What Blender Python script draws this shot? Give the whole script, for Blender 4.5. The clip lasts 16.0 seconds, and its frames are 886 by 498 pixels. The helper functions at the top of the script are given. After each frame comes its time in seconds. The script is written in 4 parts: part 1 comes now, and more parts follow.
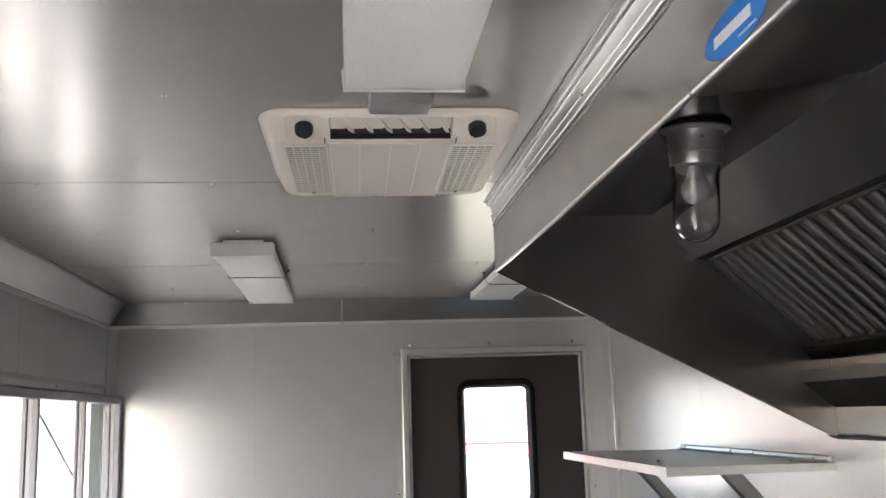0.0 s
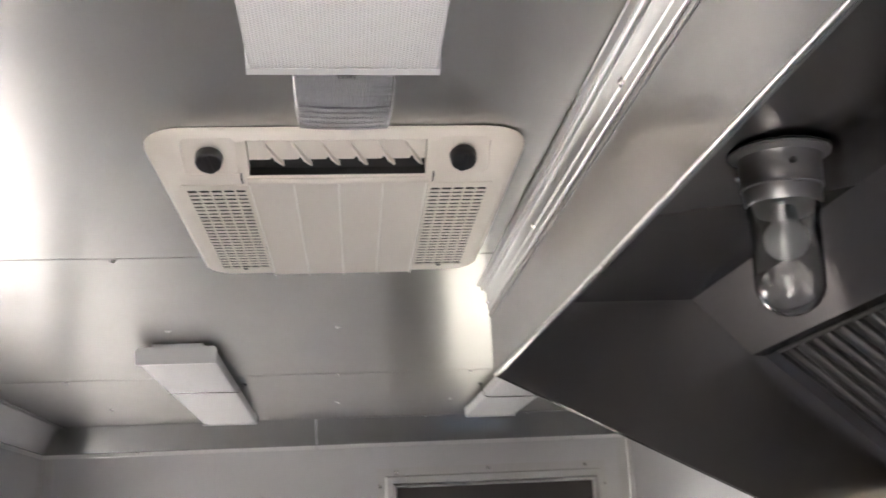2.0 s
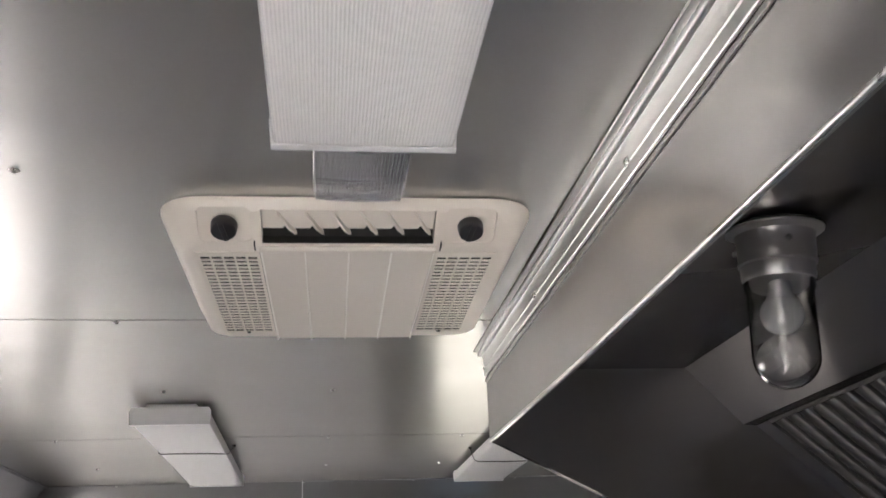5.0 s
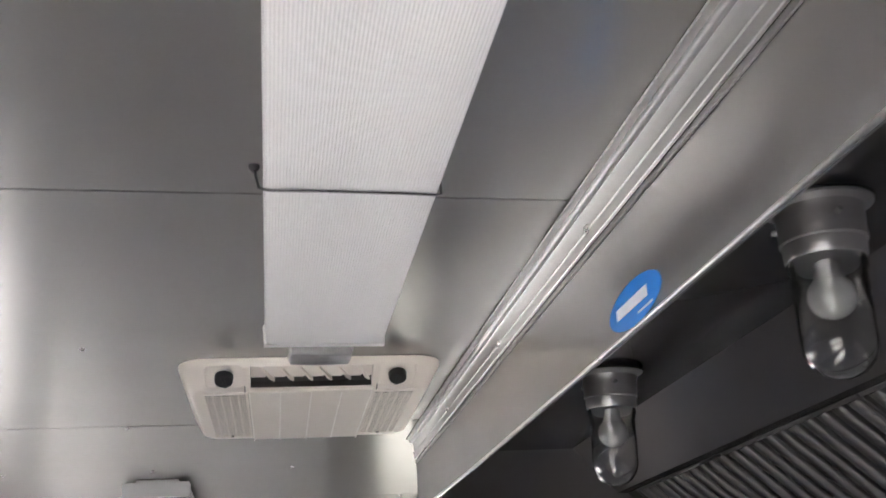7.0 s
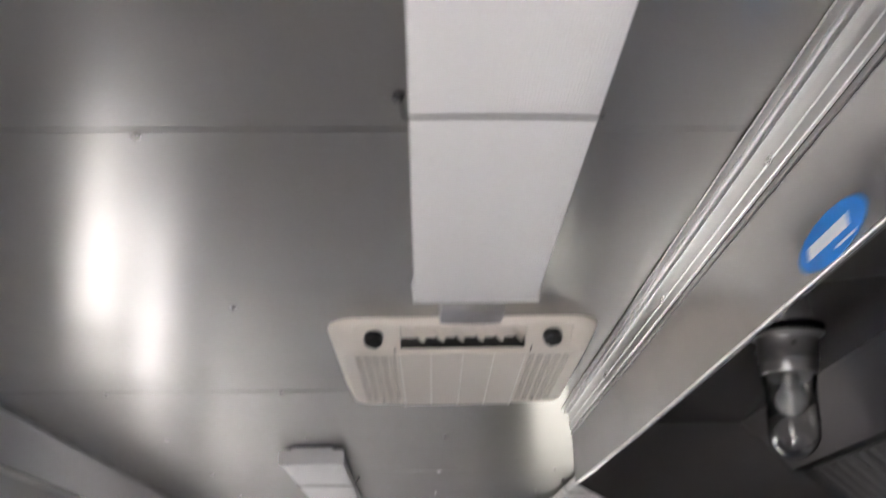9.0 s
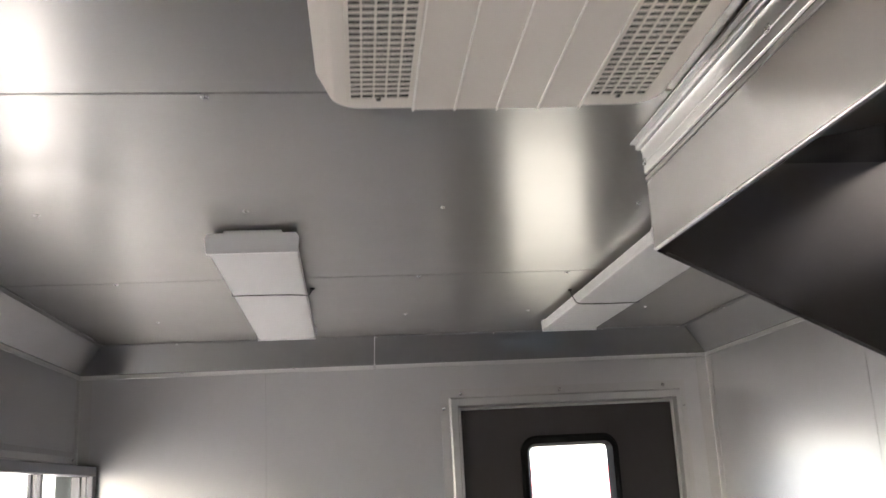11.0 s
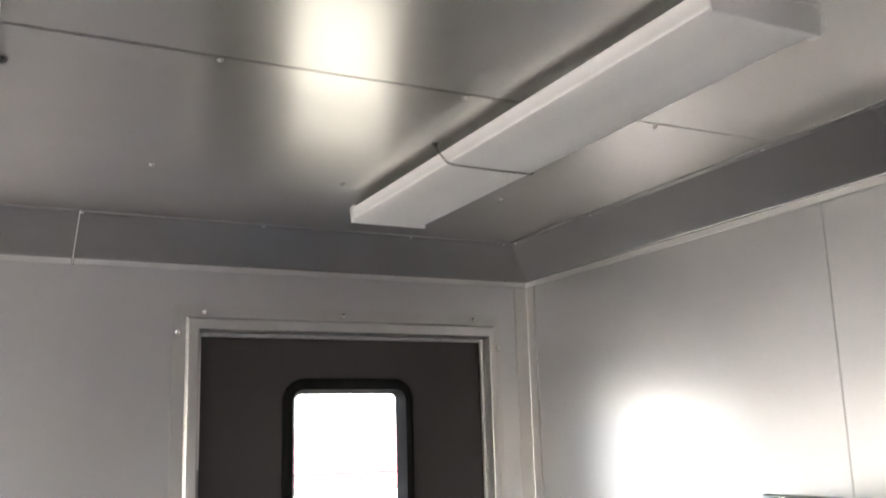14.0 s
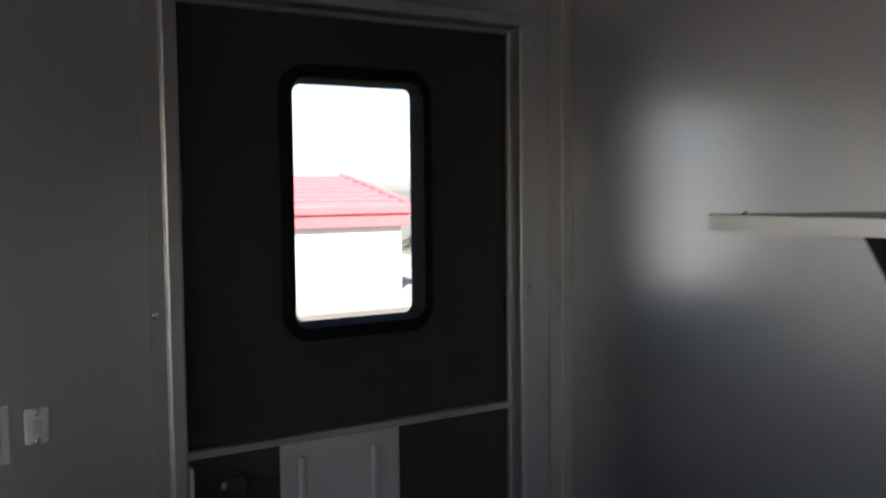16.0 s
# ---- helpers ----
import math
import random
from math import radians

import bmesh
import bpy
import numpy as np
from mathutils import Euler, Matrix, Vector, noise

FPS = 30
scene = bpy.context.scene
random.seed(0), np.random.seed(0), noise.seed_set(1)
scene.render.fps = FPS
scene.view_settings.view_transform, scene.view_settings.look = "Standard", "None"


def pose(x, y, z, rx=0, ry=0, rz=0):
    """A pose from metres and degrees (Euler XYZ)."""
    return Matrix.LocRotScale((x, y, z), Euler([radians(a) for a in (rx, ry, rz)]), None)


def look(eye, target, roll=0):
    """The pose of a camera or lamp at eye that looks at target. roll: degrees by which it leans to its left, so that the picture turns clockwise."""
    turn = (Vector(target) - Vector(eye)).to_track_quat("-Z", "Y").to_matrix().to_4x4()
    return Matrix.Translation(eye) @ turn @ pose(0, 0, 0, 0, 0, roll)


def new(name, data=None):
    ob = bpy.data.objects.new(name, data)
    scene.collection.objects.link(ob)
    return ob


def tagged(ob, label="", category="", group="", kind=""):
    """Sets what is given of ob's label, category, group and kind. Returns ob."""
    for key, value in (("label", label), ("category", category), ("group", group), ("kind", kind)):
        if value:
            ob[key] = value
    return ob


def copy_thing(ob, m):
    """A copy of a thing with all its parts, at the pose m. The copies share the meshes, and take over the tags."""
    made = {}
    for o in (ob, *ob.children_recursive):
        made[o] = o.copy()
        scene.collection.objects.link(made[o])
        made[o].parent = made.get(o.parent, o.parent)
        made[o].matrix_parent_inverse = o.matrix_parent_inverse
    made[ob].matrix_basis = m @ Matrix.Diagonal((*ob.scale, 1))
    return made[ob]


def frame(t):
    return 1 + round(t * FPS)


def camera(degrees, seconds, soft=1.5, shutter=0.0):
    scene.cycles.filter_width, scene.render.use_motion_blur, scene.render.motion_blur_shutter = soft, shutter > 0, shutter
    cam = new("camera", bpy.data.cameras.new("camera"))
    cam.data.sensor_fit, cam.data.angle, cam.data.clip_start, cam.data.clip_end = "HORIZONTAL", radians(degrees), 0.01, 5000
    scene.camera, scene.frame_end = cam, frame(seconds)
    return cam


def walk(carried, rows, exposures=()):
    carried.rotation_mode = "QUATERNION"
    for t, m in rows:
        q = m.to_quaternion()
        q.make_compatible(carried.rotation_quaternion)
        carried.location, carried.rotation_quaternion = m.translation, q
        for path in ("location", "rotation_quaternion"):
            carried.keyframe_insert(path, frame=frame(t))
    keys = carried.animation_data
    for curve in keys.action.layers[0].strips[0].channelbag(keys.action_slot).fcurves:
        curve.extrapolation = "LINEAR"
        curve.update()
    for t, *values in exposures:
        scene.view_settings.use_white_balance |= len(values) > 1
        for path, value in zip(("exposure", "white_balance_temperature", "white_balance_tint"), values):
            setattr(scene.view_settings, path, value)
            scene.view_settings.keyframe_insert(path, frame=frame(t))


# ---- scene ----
# A food trailer's galley: sheet-metal lined box, x across, y towards the end door, z up.
cam = camera(50.5, 16.0, soft=1.5, shutter=0.5)
PATH = [
    (0, (0.034, 0.158, 1.612), (0.254, 2.116, 1.96), -1.8),
    (0.5, (0.044, 0.321, 1.609), (0.246, 2.273, 1.994), -2.0),
    (1, (0.016, 0.517, 1.633), (0.316, 2.443, 2.083), -2.6),
    (1.5, (0.055, 0.635, 1.641), (0.439, 2.527, 2.165), -3.6),
    (2, (0.126, 0.722, 1.666), (0.357, 2.617, 2.26), -2.9),
    (2.5, (0.147, 0.771, 1.666), (0.221, 2.662, 2.311), -1.8),
    (3, (0.128, 0.821, 1.674), (0.239, 2.699, 2.352), -1.6),
    (3.5, (0.113, 0.855, 1.676), (0.341, 2.718, 2.367), -2.1),
    (3.7, (0.109, 0.861, 1.675), (0.38, 2.721, 2.359), -2.4),
    (5.8, (0.076, 0.458, 1.667), (0.33, 2.303, 2.395), -2.0),
    (6, (0.068, 0.392, 1.667), (0.31, 2.239, 2.394), -1.6),
    (6.5, (0.028, 0.245, 1.667), (0.343, 2.072, 2.417), -2.7),
    (7, (0.039, 0.112, 1.668), (0.417, 1.92, 2.436), -4.0),
    (7.5, (0.076, 0.024, 1.668), (0.376, 1.827, 2.479), -3.6),
    (8, (0.088, -0.012, 1.667), (0.265, 1.774, 2.549), -2.2),
    (8.5, (0.092, 0.048, 1.658), (0.211, 1.824, 2.57), -1.5),
    (9, (0.042, 0.216, 1.658), (0.108, 2.071, 2.404), -1.1),
    (9.5, (-0.062, 0.431, 1.635), (0.067, 2.341, 2.212), -1.6),
    (9.8, (-0.08, 0.553, 1.626), (0.121, 2.475, 2.143), -3.0),
    (10, (-0.072, 0.644, 1.615), (0.145, 2.571, 2.103), -2.9),
    (10.2, (-0.068, 0.738, 1.624), (0.142, 2.668, 2.105), -3.0),
    (12.5, (-0.185, 1.747, 1.621), (0.234, 3.641, 2.11), -3.4),
    (13, (-0.238, 1.943, 1.617), (0.426, 3.762, 2.116), -2.6),
    (13.2, (-0.243, 2.015, 1.627), (0.528, 3.798, 2.105), -2.9),
    (13.5, (-0.233, 2.11, 1.606), (0.645, 3.85, 2.056), -2.8),
    (14, (-0.177, 2.267, 1.605), (0.714, 4.013, 2.001), -1.7),
    (14.5, (-0.205, 2.419, 1.587), (0.723, 4.166, 1.882), -0.3),
    (15, (-0.277, 2.568, 1.578), (0.839, 4.218, 1.759), -0.5),
    (15.5, (-0.288, 2.692, 1.537), (0.876, 4.318, 1.544), -0.3),
    (16, (-0.224, 2.836, 1.498), (0.856, 4.515, 1.372), -0.6),
]
EXPOSURES = [(t, stops, kelvin, 17) for t, stops, kelvin in (
    (0.0, 4.25, 6450), (0.5, 4.35, 6450), (1.5, 4.65, 6450), (2.0, 4.65, 6500), (2.75, 4.45, 6550), (3.5, 4.35, 6550), (6.0, 4.45, 6350), (7.0, 4.4, 6300), (8.5, 4.35, 6300), (10.0, 4.25, 6450),
    (12.5, 4.55, 6600), (13.5, 4.6, 6600), (14.5, 4.5, 6600), (15.0, 3.75, 6550), (15.5, 2.85, 6500), (16.0, 2.05, 6450))]
walk(cam, [(t, look(eye, target, roll)) for t, eye, target, roll in PATH], EXPOSURES)


# ---- world and sun ----
world = bpy.data.worlds.new("sky")
scene.world = world
world.use_nodes = True
wn = world.node_tree.nodes
wn.clear()
sky = wn.new("ShaderNodeTexSky")
sky.sky_type = "NISHITA"
sky.sun_disc = False
sky.sun_elevation = radians(46)
sky.sun_rotation = radians(215.5)
sky.dust_density = 1.3
sky.air_density = 0.9
bg = wn.new("ShaderNodeBackground")
bg.inputs["Strength"].default_value = 0.09
wout = wn.new("ShaderNodeOutputWorld")
world.node_tree.links.new(sky.outputs[0], bg.inputs[0])
world.node_tree.links.new(bg.outputs[0], wout.inputs[0])

sun_data = bpy.data.lights.new("sun", "SUN")
sun_data.energy = 5.0
sun_data.angle = radians(0.6)
sun_data.color = (1.0, 0.95, 0.88)
sun = new("sun", sun_data)
sun.matrix_world = look((-5.0, -7.0, 9.0), (0, 0, 0))

# ---- plan ----
X0, X1 = -1.053, 1.37           # inner faces of the side walls
Y0, Y1 = -3.40, 4.735           # inner faces of the end walls
CEIL = 2.167
COVE = 0.118                    # width of the sloping cove strip
SEAMS = (-2.53, -1.31, -0.09, 1.13, 2.352, 3.572)
HX, HY0, HY1 = 0.443, -0.47, 2.58   # hood: front face, near end, far end


# ---- materials ----
def nodes_of(mat):
    mat.use_nodes = True
    nt = mat.node_tree
    return nt, nt.nodes, nt.links, nt.nodes["Principled BSDF"]


def math_node(nt, op, a, b=None):
    n = nt.nodes.new("ShaderNodeMath")
    n.operation = op
    for i, v in enumerate((a, b)):
        if v is None:
            continue
        if isinstance(v, (int, float)):
            n.inputs[i].default_value = v
        else:
            nt.links.new(v, n.inputs[i])
    return n.outputs[0]


def noise_node(nt, scale, stretch=(1, 1, 1), detail=4.0, rough=0.55, coords="Object"):
    tc = nt.nodes.new("ShaderNodeTexCoord")
    mp = nt.nodes.new("ShaderNodeMapping")
    mp.inputs["Scale"].default_value = stretch
    nz = nt.nodes.new("ShaderNodeTexNoise")
    nz.inputs["Scale"].default_value = scale
    nz.inputs["Detail"].default_value = detail
    nz.inputs["Roughness"].default_value = rough
    nt.links.new(tc.outputs[coords], mp.inputs[0])
    nt.links.new(mp.outputs[0], nz.inputs["Vector"])
    return nz.outputs["Fac"]


def ramp(nt, fac, c0, c1, p0=0.3, p1=0.7):
    r = nt.nodes.new("ShaderNodeMapRange")
    r.inputs[1].default_value, r.inputs[2].default_value = p0, p1
    r.inputs[3].default_value, r.inputs[4].default_value = 0.0, 1.0
    nt.links.new(fac, r.inputs[0])
    m = nt.nodes.new("ShaderNodeMix")
    m.data_type = "RGBA"
    nt.links.new(r.outputs[0], m.inputs[0])
    m.inputs[6].default_value = (*c0, 1)
    m.inputs[7].default_value = (*c1, 1)
    return m.outputs[2]


def value_range(nt, fac, lo, hi, p0=0.3, p1=0.7):
    r = nt.nodes.new("ShaderNodeMapRange")
    r.inputs[1].default_value, r.inputs[2].default_value = p0, p1
    r.inputs[3].default_value, r.inputs[4].default_value = lo, hi
    nt.links.new(fac, r.inputs[0])
    return r.outputs[0]


def bumped(nt, heights):
    """Chains bump nodes over pairs of (height, distance)."""
    last = None
    for h, dist in heights:
        b = nt.nodes.new("ShaderNodeBump")
        b.inputs["Strength"].default_value = 1.0
        b.inputs["Distance"].default_value = dist
        nt.links.new(h, b.inputs["Height"])
        if last:
            nt.links.new(last, b.inputs["Normal"])
        last = b.outputs[0]
    return last


def sheet_metal(name, colour, rough, aniso, tangent, grain=(1, 1, 1), wave=0.0, wave_scale=(1, 1, 1), stain=0.06):
    """Rolled or brushed sheet: fine grain, smears at hand size, slow waves of the sheet."""
    mat = bpy.data.materials.new(name)
    nt, nodes, links, p = nodes_of(mat)
    p.inputs["Metallic"].default_value = 1.0
    smear = noise_node(nt, 3.0, detail=5.0)
    fine = noise_node(nt, 60.0, grain, detail=3.0)
    c1 = tuple(c * (1 - stain) for c in colour)
    links.new(ramp(nt, smear, c1, colour), p.inputs["Base Color"])
    r1 = value_range(nt, smear, rough * 0.97, rough * 1.06)
    r2 = value_range(nt, fine, -0.004, 0.006)
    links.new(math_node(nt, "ADD", r1, r2), p.inputs["Roughness"])
    p.inputs["Anisotropic"].default_value = aniso
    if tangent is None:
        # level on every wall: at right angles to the upright rolling grain
        geo = nodes.new("ShaderNodeNewGeometry")
        v = nodes.new("ShaderNodeVectorMath")
        v.operation = "CROSS_PRODUCT"
        v.inputs[1].default_value = (0, 0, 1)
        links.new(geo.outputs["True Normal"], v.inputs[0])
    else:
        v = nodes.new("ShaderNodeCombineXYZ")
        for i in range(3):
            v.inputs[i].default_value = tangent[i]
    links.new(v.outputs[0], p.inputs["Tangent"])
    if wave:
        links.new(bumped(nt, [(noise_node(nt, 1.0, wave_scale, detail=1.0), wave)]), p.inputs["Normal"])
    return mat


def hazy(mat, share, rough):
    """Adds a broad haze lobe to a sheet metal, as rolled mill finish has."""
    nt, nodes, links, p = nodes_of(mat)
    g = nodes.new("ShaderNodeBsdfGlossy")
    links.new(p.inputs["Base Color"].links[0].from_socket, g.inputs["Color"])
    g.inputs["Roughness"].default_value = rough
    if p.inputs["Normal"].links:
        links.new(p.inputs["Normal"].links[0].from_socket, g.inputs["Normal"])
    mix = nodes.new("ShaderNodeMixShader")
    mix.inputs[0].default_value = share
    links.new(p.outputs[0], mix.inputs[1])
    links.new(g.outputs[0], mix.inputs[2])
    links.new(mix.outputs[0], nodes["Material Output"].inputs[0])
    return mat


def plain(name, colour, rough, metal=0.0, vary=0.08, scale=12.0, bump=0.0, bump_scale=200.0, spec=0.5):
    mat = bpy.data.materials.new(name)
    nt, nodes, links, p = nodes_of(mat)
    n = noise_node(nt, scale, detail=6.0)
    c1 = tuple(c * (1 - vary) for c in colour)
    links.new(ramp(nt, n, c1, colour), p.inputs["Base Color"])
    links.new(value_range(nt, n, rough * 0.88, min(1.0, rough * 1.12)), p.inputs["Roughness"])
    p.inputs["Metallic"].default_value = metal
    p.inputs["Specular IOR Level"].default_value = spec
    if bump:
        links.new(bumped(nt, [(noise_node(nt, bump_scale, detail=2.0), bump)]), p.inputs["Normal"])
    return mat


def clear(name, colour=(1, 1, 1), rough=0.0, ior=1.46):
    mat = bpy.data.materials.new(name)
    nt, nodes, links, p = nodes_of(mat)
    p.inputs["Base Color"].default_value = (*colour, 1)
    p.inputs["Transmission Weight"].default_value = 1.0
    p.inputs["Roughness"].default_value = rough
    p.inputs["IOR"].default_value = ior
    return mat


CEILING_METAL = hazy(sheet_metal("mill_finish_ceiling_sheet", (0.665, 0.652, 0.628), 0.25, 0.45, (0, 1, 0), (0.15, 3, 1)), 0.36, 0.48)
WALL_METAL = hazy(sheet_metal("mill_finish_wall_sheet", (0.62, 0.615, 0.62), 0.31, 0.30, None, (3, 3, 0.3)), 0.42, 0.48)
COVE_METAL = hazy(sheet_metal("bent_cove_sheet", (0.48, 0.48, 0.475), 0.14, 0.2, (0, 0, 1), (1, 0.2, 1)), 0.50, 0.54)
TRIM_METAL = sheet_metal("bent_aluminium_trim", (0.74, 0.735, 0.73), 0.41, 0.0, (0, 0, 1), (1, 0.2, 1))
FRAME_METAL = sheet_metal("extruded_aluminium", (0.60, 0.59, 0.58), 0.42, 0.0, (0, 0, 1), (2, 2, 0.2))
# Hood steel as the front shows it, lighter than the inner panels' copy.
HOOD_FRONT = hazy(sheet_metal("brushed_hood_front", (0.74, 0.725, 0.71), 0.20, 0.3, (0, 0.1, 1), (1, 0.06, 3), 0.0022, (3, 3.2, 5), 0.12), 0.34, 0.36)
HEM_METAL = plain("polished_hem", (0.82, 0.81, 0.79), 0.30, 1.0, 0.05, 40)
SHELF_METAL = sheet_metal("shelf_stainless_steel", (0.60, 0.59, 0.575), 0.36, 0.0, (0, 0, 1), (1, 0.1, 1))
DARK_STEEL = plain("dark_bracket_steel", (0.20, 0.20, 0.20), 0.4, 0.9)
# The same stainless darkened for inside the hood; its shade is in the colour.
HOOD_SHADE_STEEL = hazy(sheet_metal("shaded_hood_steel", (0.28, 0.272, 0.268), 0.14, 0.2, (0, 0.1, 1), (1, 0.06, 3)), 0.34, 0.36)
# Filter stainless taken down towards black, carrying the hood's shade in its colour.
FILTER_SHADE_STEEL = sheet_metal("shaded_filter_steel", (0.12, 0.118, 0.116), 0.54, 0.0, (0, 0, 1), (1, 1, 1))
# Near-black copy of the hood steel: shade at the trough put into colour.
TROUGH_SHADE_STEEL = plain("trough_shade_steel", (0.085, 0.08, 0.075), 0.38, 1.0, 0.25, 14)
CAST = plain("cast_aluminium", (0.34, 0.335, 0.33), 0.36, 0.85, 0.1, 30, 0.00006, 150)
SCREW_METAL = plain("zinc_screw", (0.88, 0.87, 0.85), 0.22, 1.0)
# Near black for joints and cores, and for shade painted into recesses.
DARK = plain("joint_and_shade_black", (0.02, 0.02, 0.02), 0.9)
# Cream lightened to paint the highlight along the panel's ridges.
SEAM_HIGHLIGHT = plain("cream_seam_highlight", (0.90, 0.87, 0.81), 0.40, 0.0, 0.04, 5)
CREAM = plain("cream_plastic", (0.80, 0.745, 0.67), 0.42, 0.0, 0.05, 5, 0.00005, 900)
CREAM_DARK = plain("cream_plastic_panel", (0.73, 0.68, 0.615), 0.45, 0.0, 0.04, 5, 0.00005, 900)
BLACK = plain("black_plastic", (0.012, 0.012, 0.014), 0.35)
RUBBER = plain("black_rubber", (0.010, 0.010, 0.010), 0.8, spec=0.15)
DOOR_GREY = plain("dark_grey_door_skin", (0.050, 0.045, 0.044), 0.55, 0.0, 0.06, 3, 0.00012, 500, 0.3)
WHITE_PAINT = plain("white_enamel", (0.78, 0.78, 0.78), 0.32, 0.0, 0.04)
WHITE_PLASTIC = plain("white_plastic", (0.74, 0.73, 0.71), 0.38, 0.0, 0.05)
GREY_PLASTIC = plain("grey_moulded_plastic", (0.60, 0.585, 0.575), 0.45, 0.0, 0.06)
VINYL_LIGHT = plain("pale_grey_window_frame", (0.44, 0.43, 0.45), 0.4, 0.0, 0.1, 20)
VINYL = plain("grey_window_frame", (0.25, 0.245, 0.255), 0.4, 0.0, 0.1, 20)
LAMP_GREY = plain("grey_lamp_base", (0.50, 0.49, 0.51), 0.35, 0.0, 0.1, 30)
CHAIN_METAL = plain("dark_wire", (0.06, 0.06, 0.06), 0.4, 0.6)
BLUE = plain("blue_sticker", (0.02, 0.23, 0.72), 0.3, 0.0, 0.03)
STICKER_WHITE = plain("white_print", (0.80, 0.84, 0.9), 0.3, 0.0, 0.03)
FLOOR_MAT = plain("grey_vinyl_floor", (0.30, 0.29, 0.285), 0.5, 0.0, 0.2, 8)
CONCRETE = plain("pale_concrete", (0.30, 0.29, 0.25), 0.9, 0.0, 0.2, 0.6, 0.004, 30)
GROUND = plain("dry_grass_yard", (0.152, 0.146, 0.120), 0.95, 0.0, 0.35, 0.9, 0.01, 14)
# Colour of the added ground strip that bounces sun into the side windows.
WEST_BOUNCE = plain("west_bounce_ground", (0.28, 0.265, 0.245), 0.9, 0.0, 0.2, 0.6, 0.004, 30)
# Pale colour of the added ground that throws sun through the door.
NORTHWEST_BOUNCE = plain("northwest_bounce_ground", (0.46, 0.445, 0.41), 0.95, 0.0, 0.2, 0.8, 0.01, 25)
LEAF = plain("shrub_leaf", (0.06, 0.09, 0.045), 0.6, 0.0, 0.4, 3)
ROOF_RED = plain("red_roof_metal", (0.55, 0.15, 0.155), 0.55, 0.0, 0.12, 2)
STUCCO = plain("white_stucco", (0.45, 0.44, 0.42), 0.9, 0.0, 0.1, 3)
TEAL = plain("weathered_teal_paint", (0.10, 0.125, 0.12), 0.6, 0.0, 0.6, 18, 0.002, 40)


def pane_glass():
    """A thin flat pane: light goes straight through, and a little of it is mirrored."""
    mat = bpy.data.materials.new("window_glass")
    nt, nodes, links, p = nodes_of(mat)
    nodes.remove(p)
    tr = nodes.new("ShaderNodeBsdfTransparent")
    tr.inputs[0].default_value = (0.95, 0.96, 0.95, 1)
    gl = nodes.new("ShaderNodeBsdfGlossy")
    gl.inputs["Roughness"].default_value = 0.0
    lw = nodes.new("ShaderNodeLayerWeight")
    lw.inputs[0].default_value = 0.5
    rise = math_node(nt, "MULTIPLY", math_node(nt, "POWER", lw.outputs["Facing"], 5.0), 0.8)
    mix = nodes.new("ShaderNodeMixShader")
    links.new(math_node(nt, "ADD", rise, 0.035), mix.inputs[0])
    links.new(tr.outputs[0], mix.inputs[1])
    links.new(gl.outputs[0], mix.inputs[2])
    links.new(mix.outputs[0], nodes["Material Output"].inputs[0])
    return mat


GLASS = pane_glass()
JAR_GLASS = clear("jar_glass", (0.97, 0.98, 0.98))
FROST = plain("frosted_bulb_glass", (0.36, 0.36, 0.35), 0.22, 0.0, 0.02, 12)


def prismatic():
    """White acrylic with a honeycomb of small prisms, letting some light through."""
    mat = bpy.data.materials.new("prismatic_acrylic")
    nt, nodes, links, p = nodes_of(mat)
    tc = nodes.new("ShaderNodeTexCoord")
    total = None
    k = 2 * math.pi / 0.0035
    for a in (0, 60, 120):
        d = nodes.new("ShaderNodeVectorMath")
        d.operation = "DOT_PRODUCT"
        d.inputs[1].default_value = (k * math.cos(radians(a)), k * math.sin(radians(a)), 0)
        links.new(tc.outputs["Object"], d.inputs[0])
        c = math_node(nt, "MULTIPLY", math_node(nt, "COSINE", d.outputs["Value"]), 0.7 if a == 0 else 1.15)
        total = c if total is None else math_node(nt, "ADD", total, c)
    col = ramp(nt, total, (0.98, 0.975, 0.975), (0.78, 0.78, 0.79), 0.6, 2.4)
    links.new(col, p.inputs["Base Color"])
    p.inputs["Roughness"].default_value = 0.2
    b = bumped(nt, [(total, -0.00022)])
    links.new(b, p.inputs["Normal"])
    tr = nodes.new("ShaderNodeBsdfTranslucent")
    links.new(col, tr.inputs[0])
    links.new(b, tr.inputs["Normal"])
    mix = nodes.new("ShaderNodeMixShader")
    mix.inputs[0].default_value = 0.12
    links.new(p.outputs[0], mix.inputs[1])
    links.new(tr.outputs[0], mix.inputs[2])
    links.new(mix.outputs[0], nodes["Material Output"].inputs[0])
    return mat


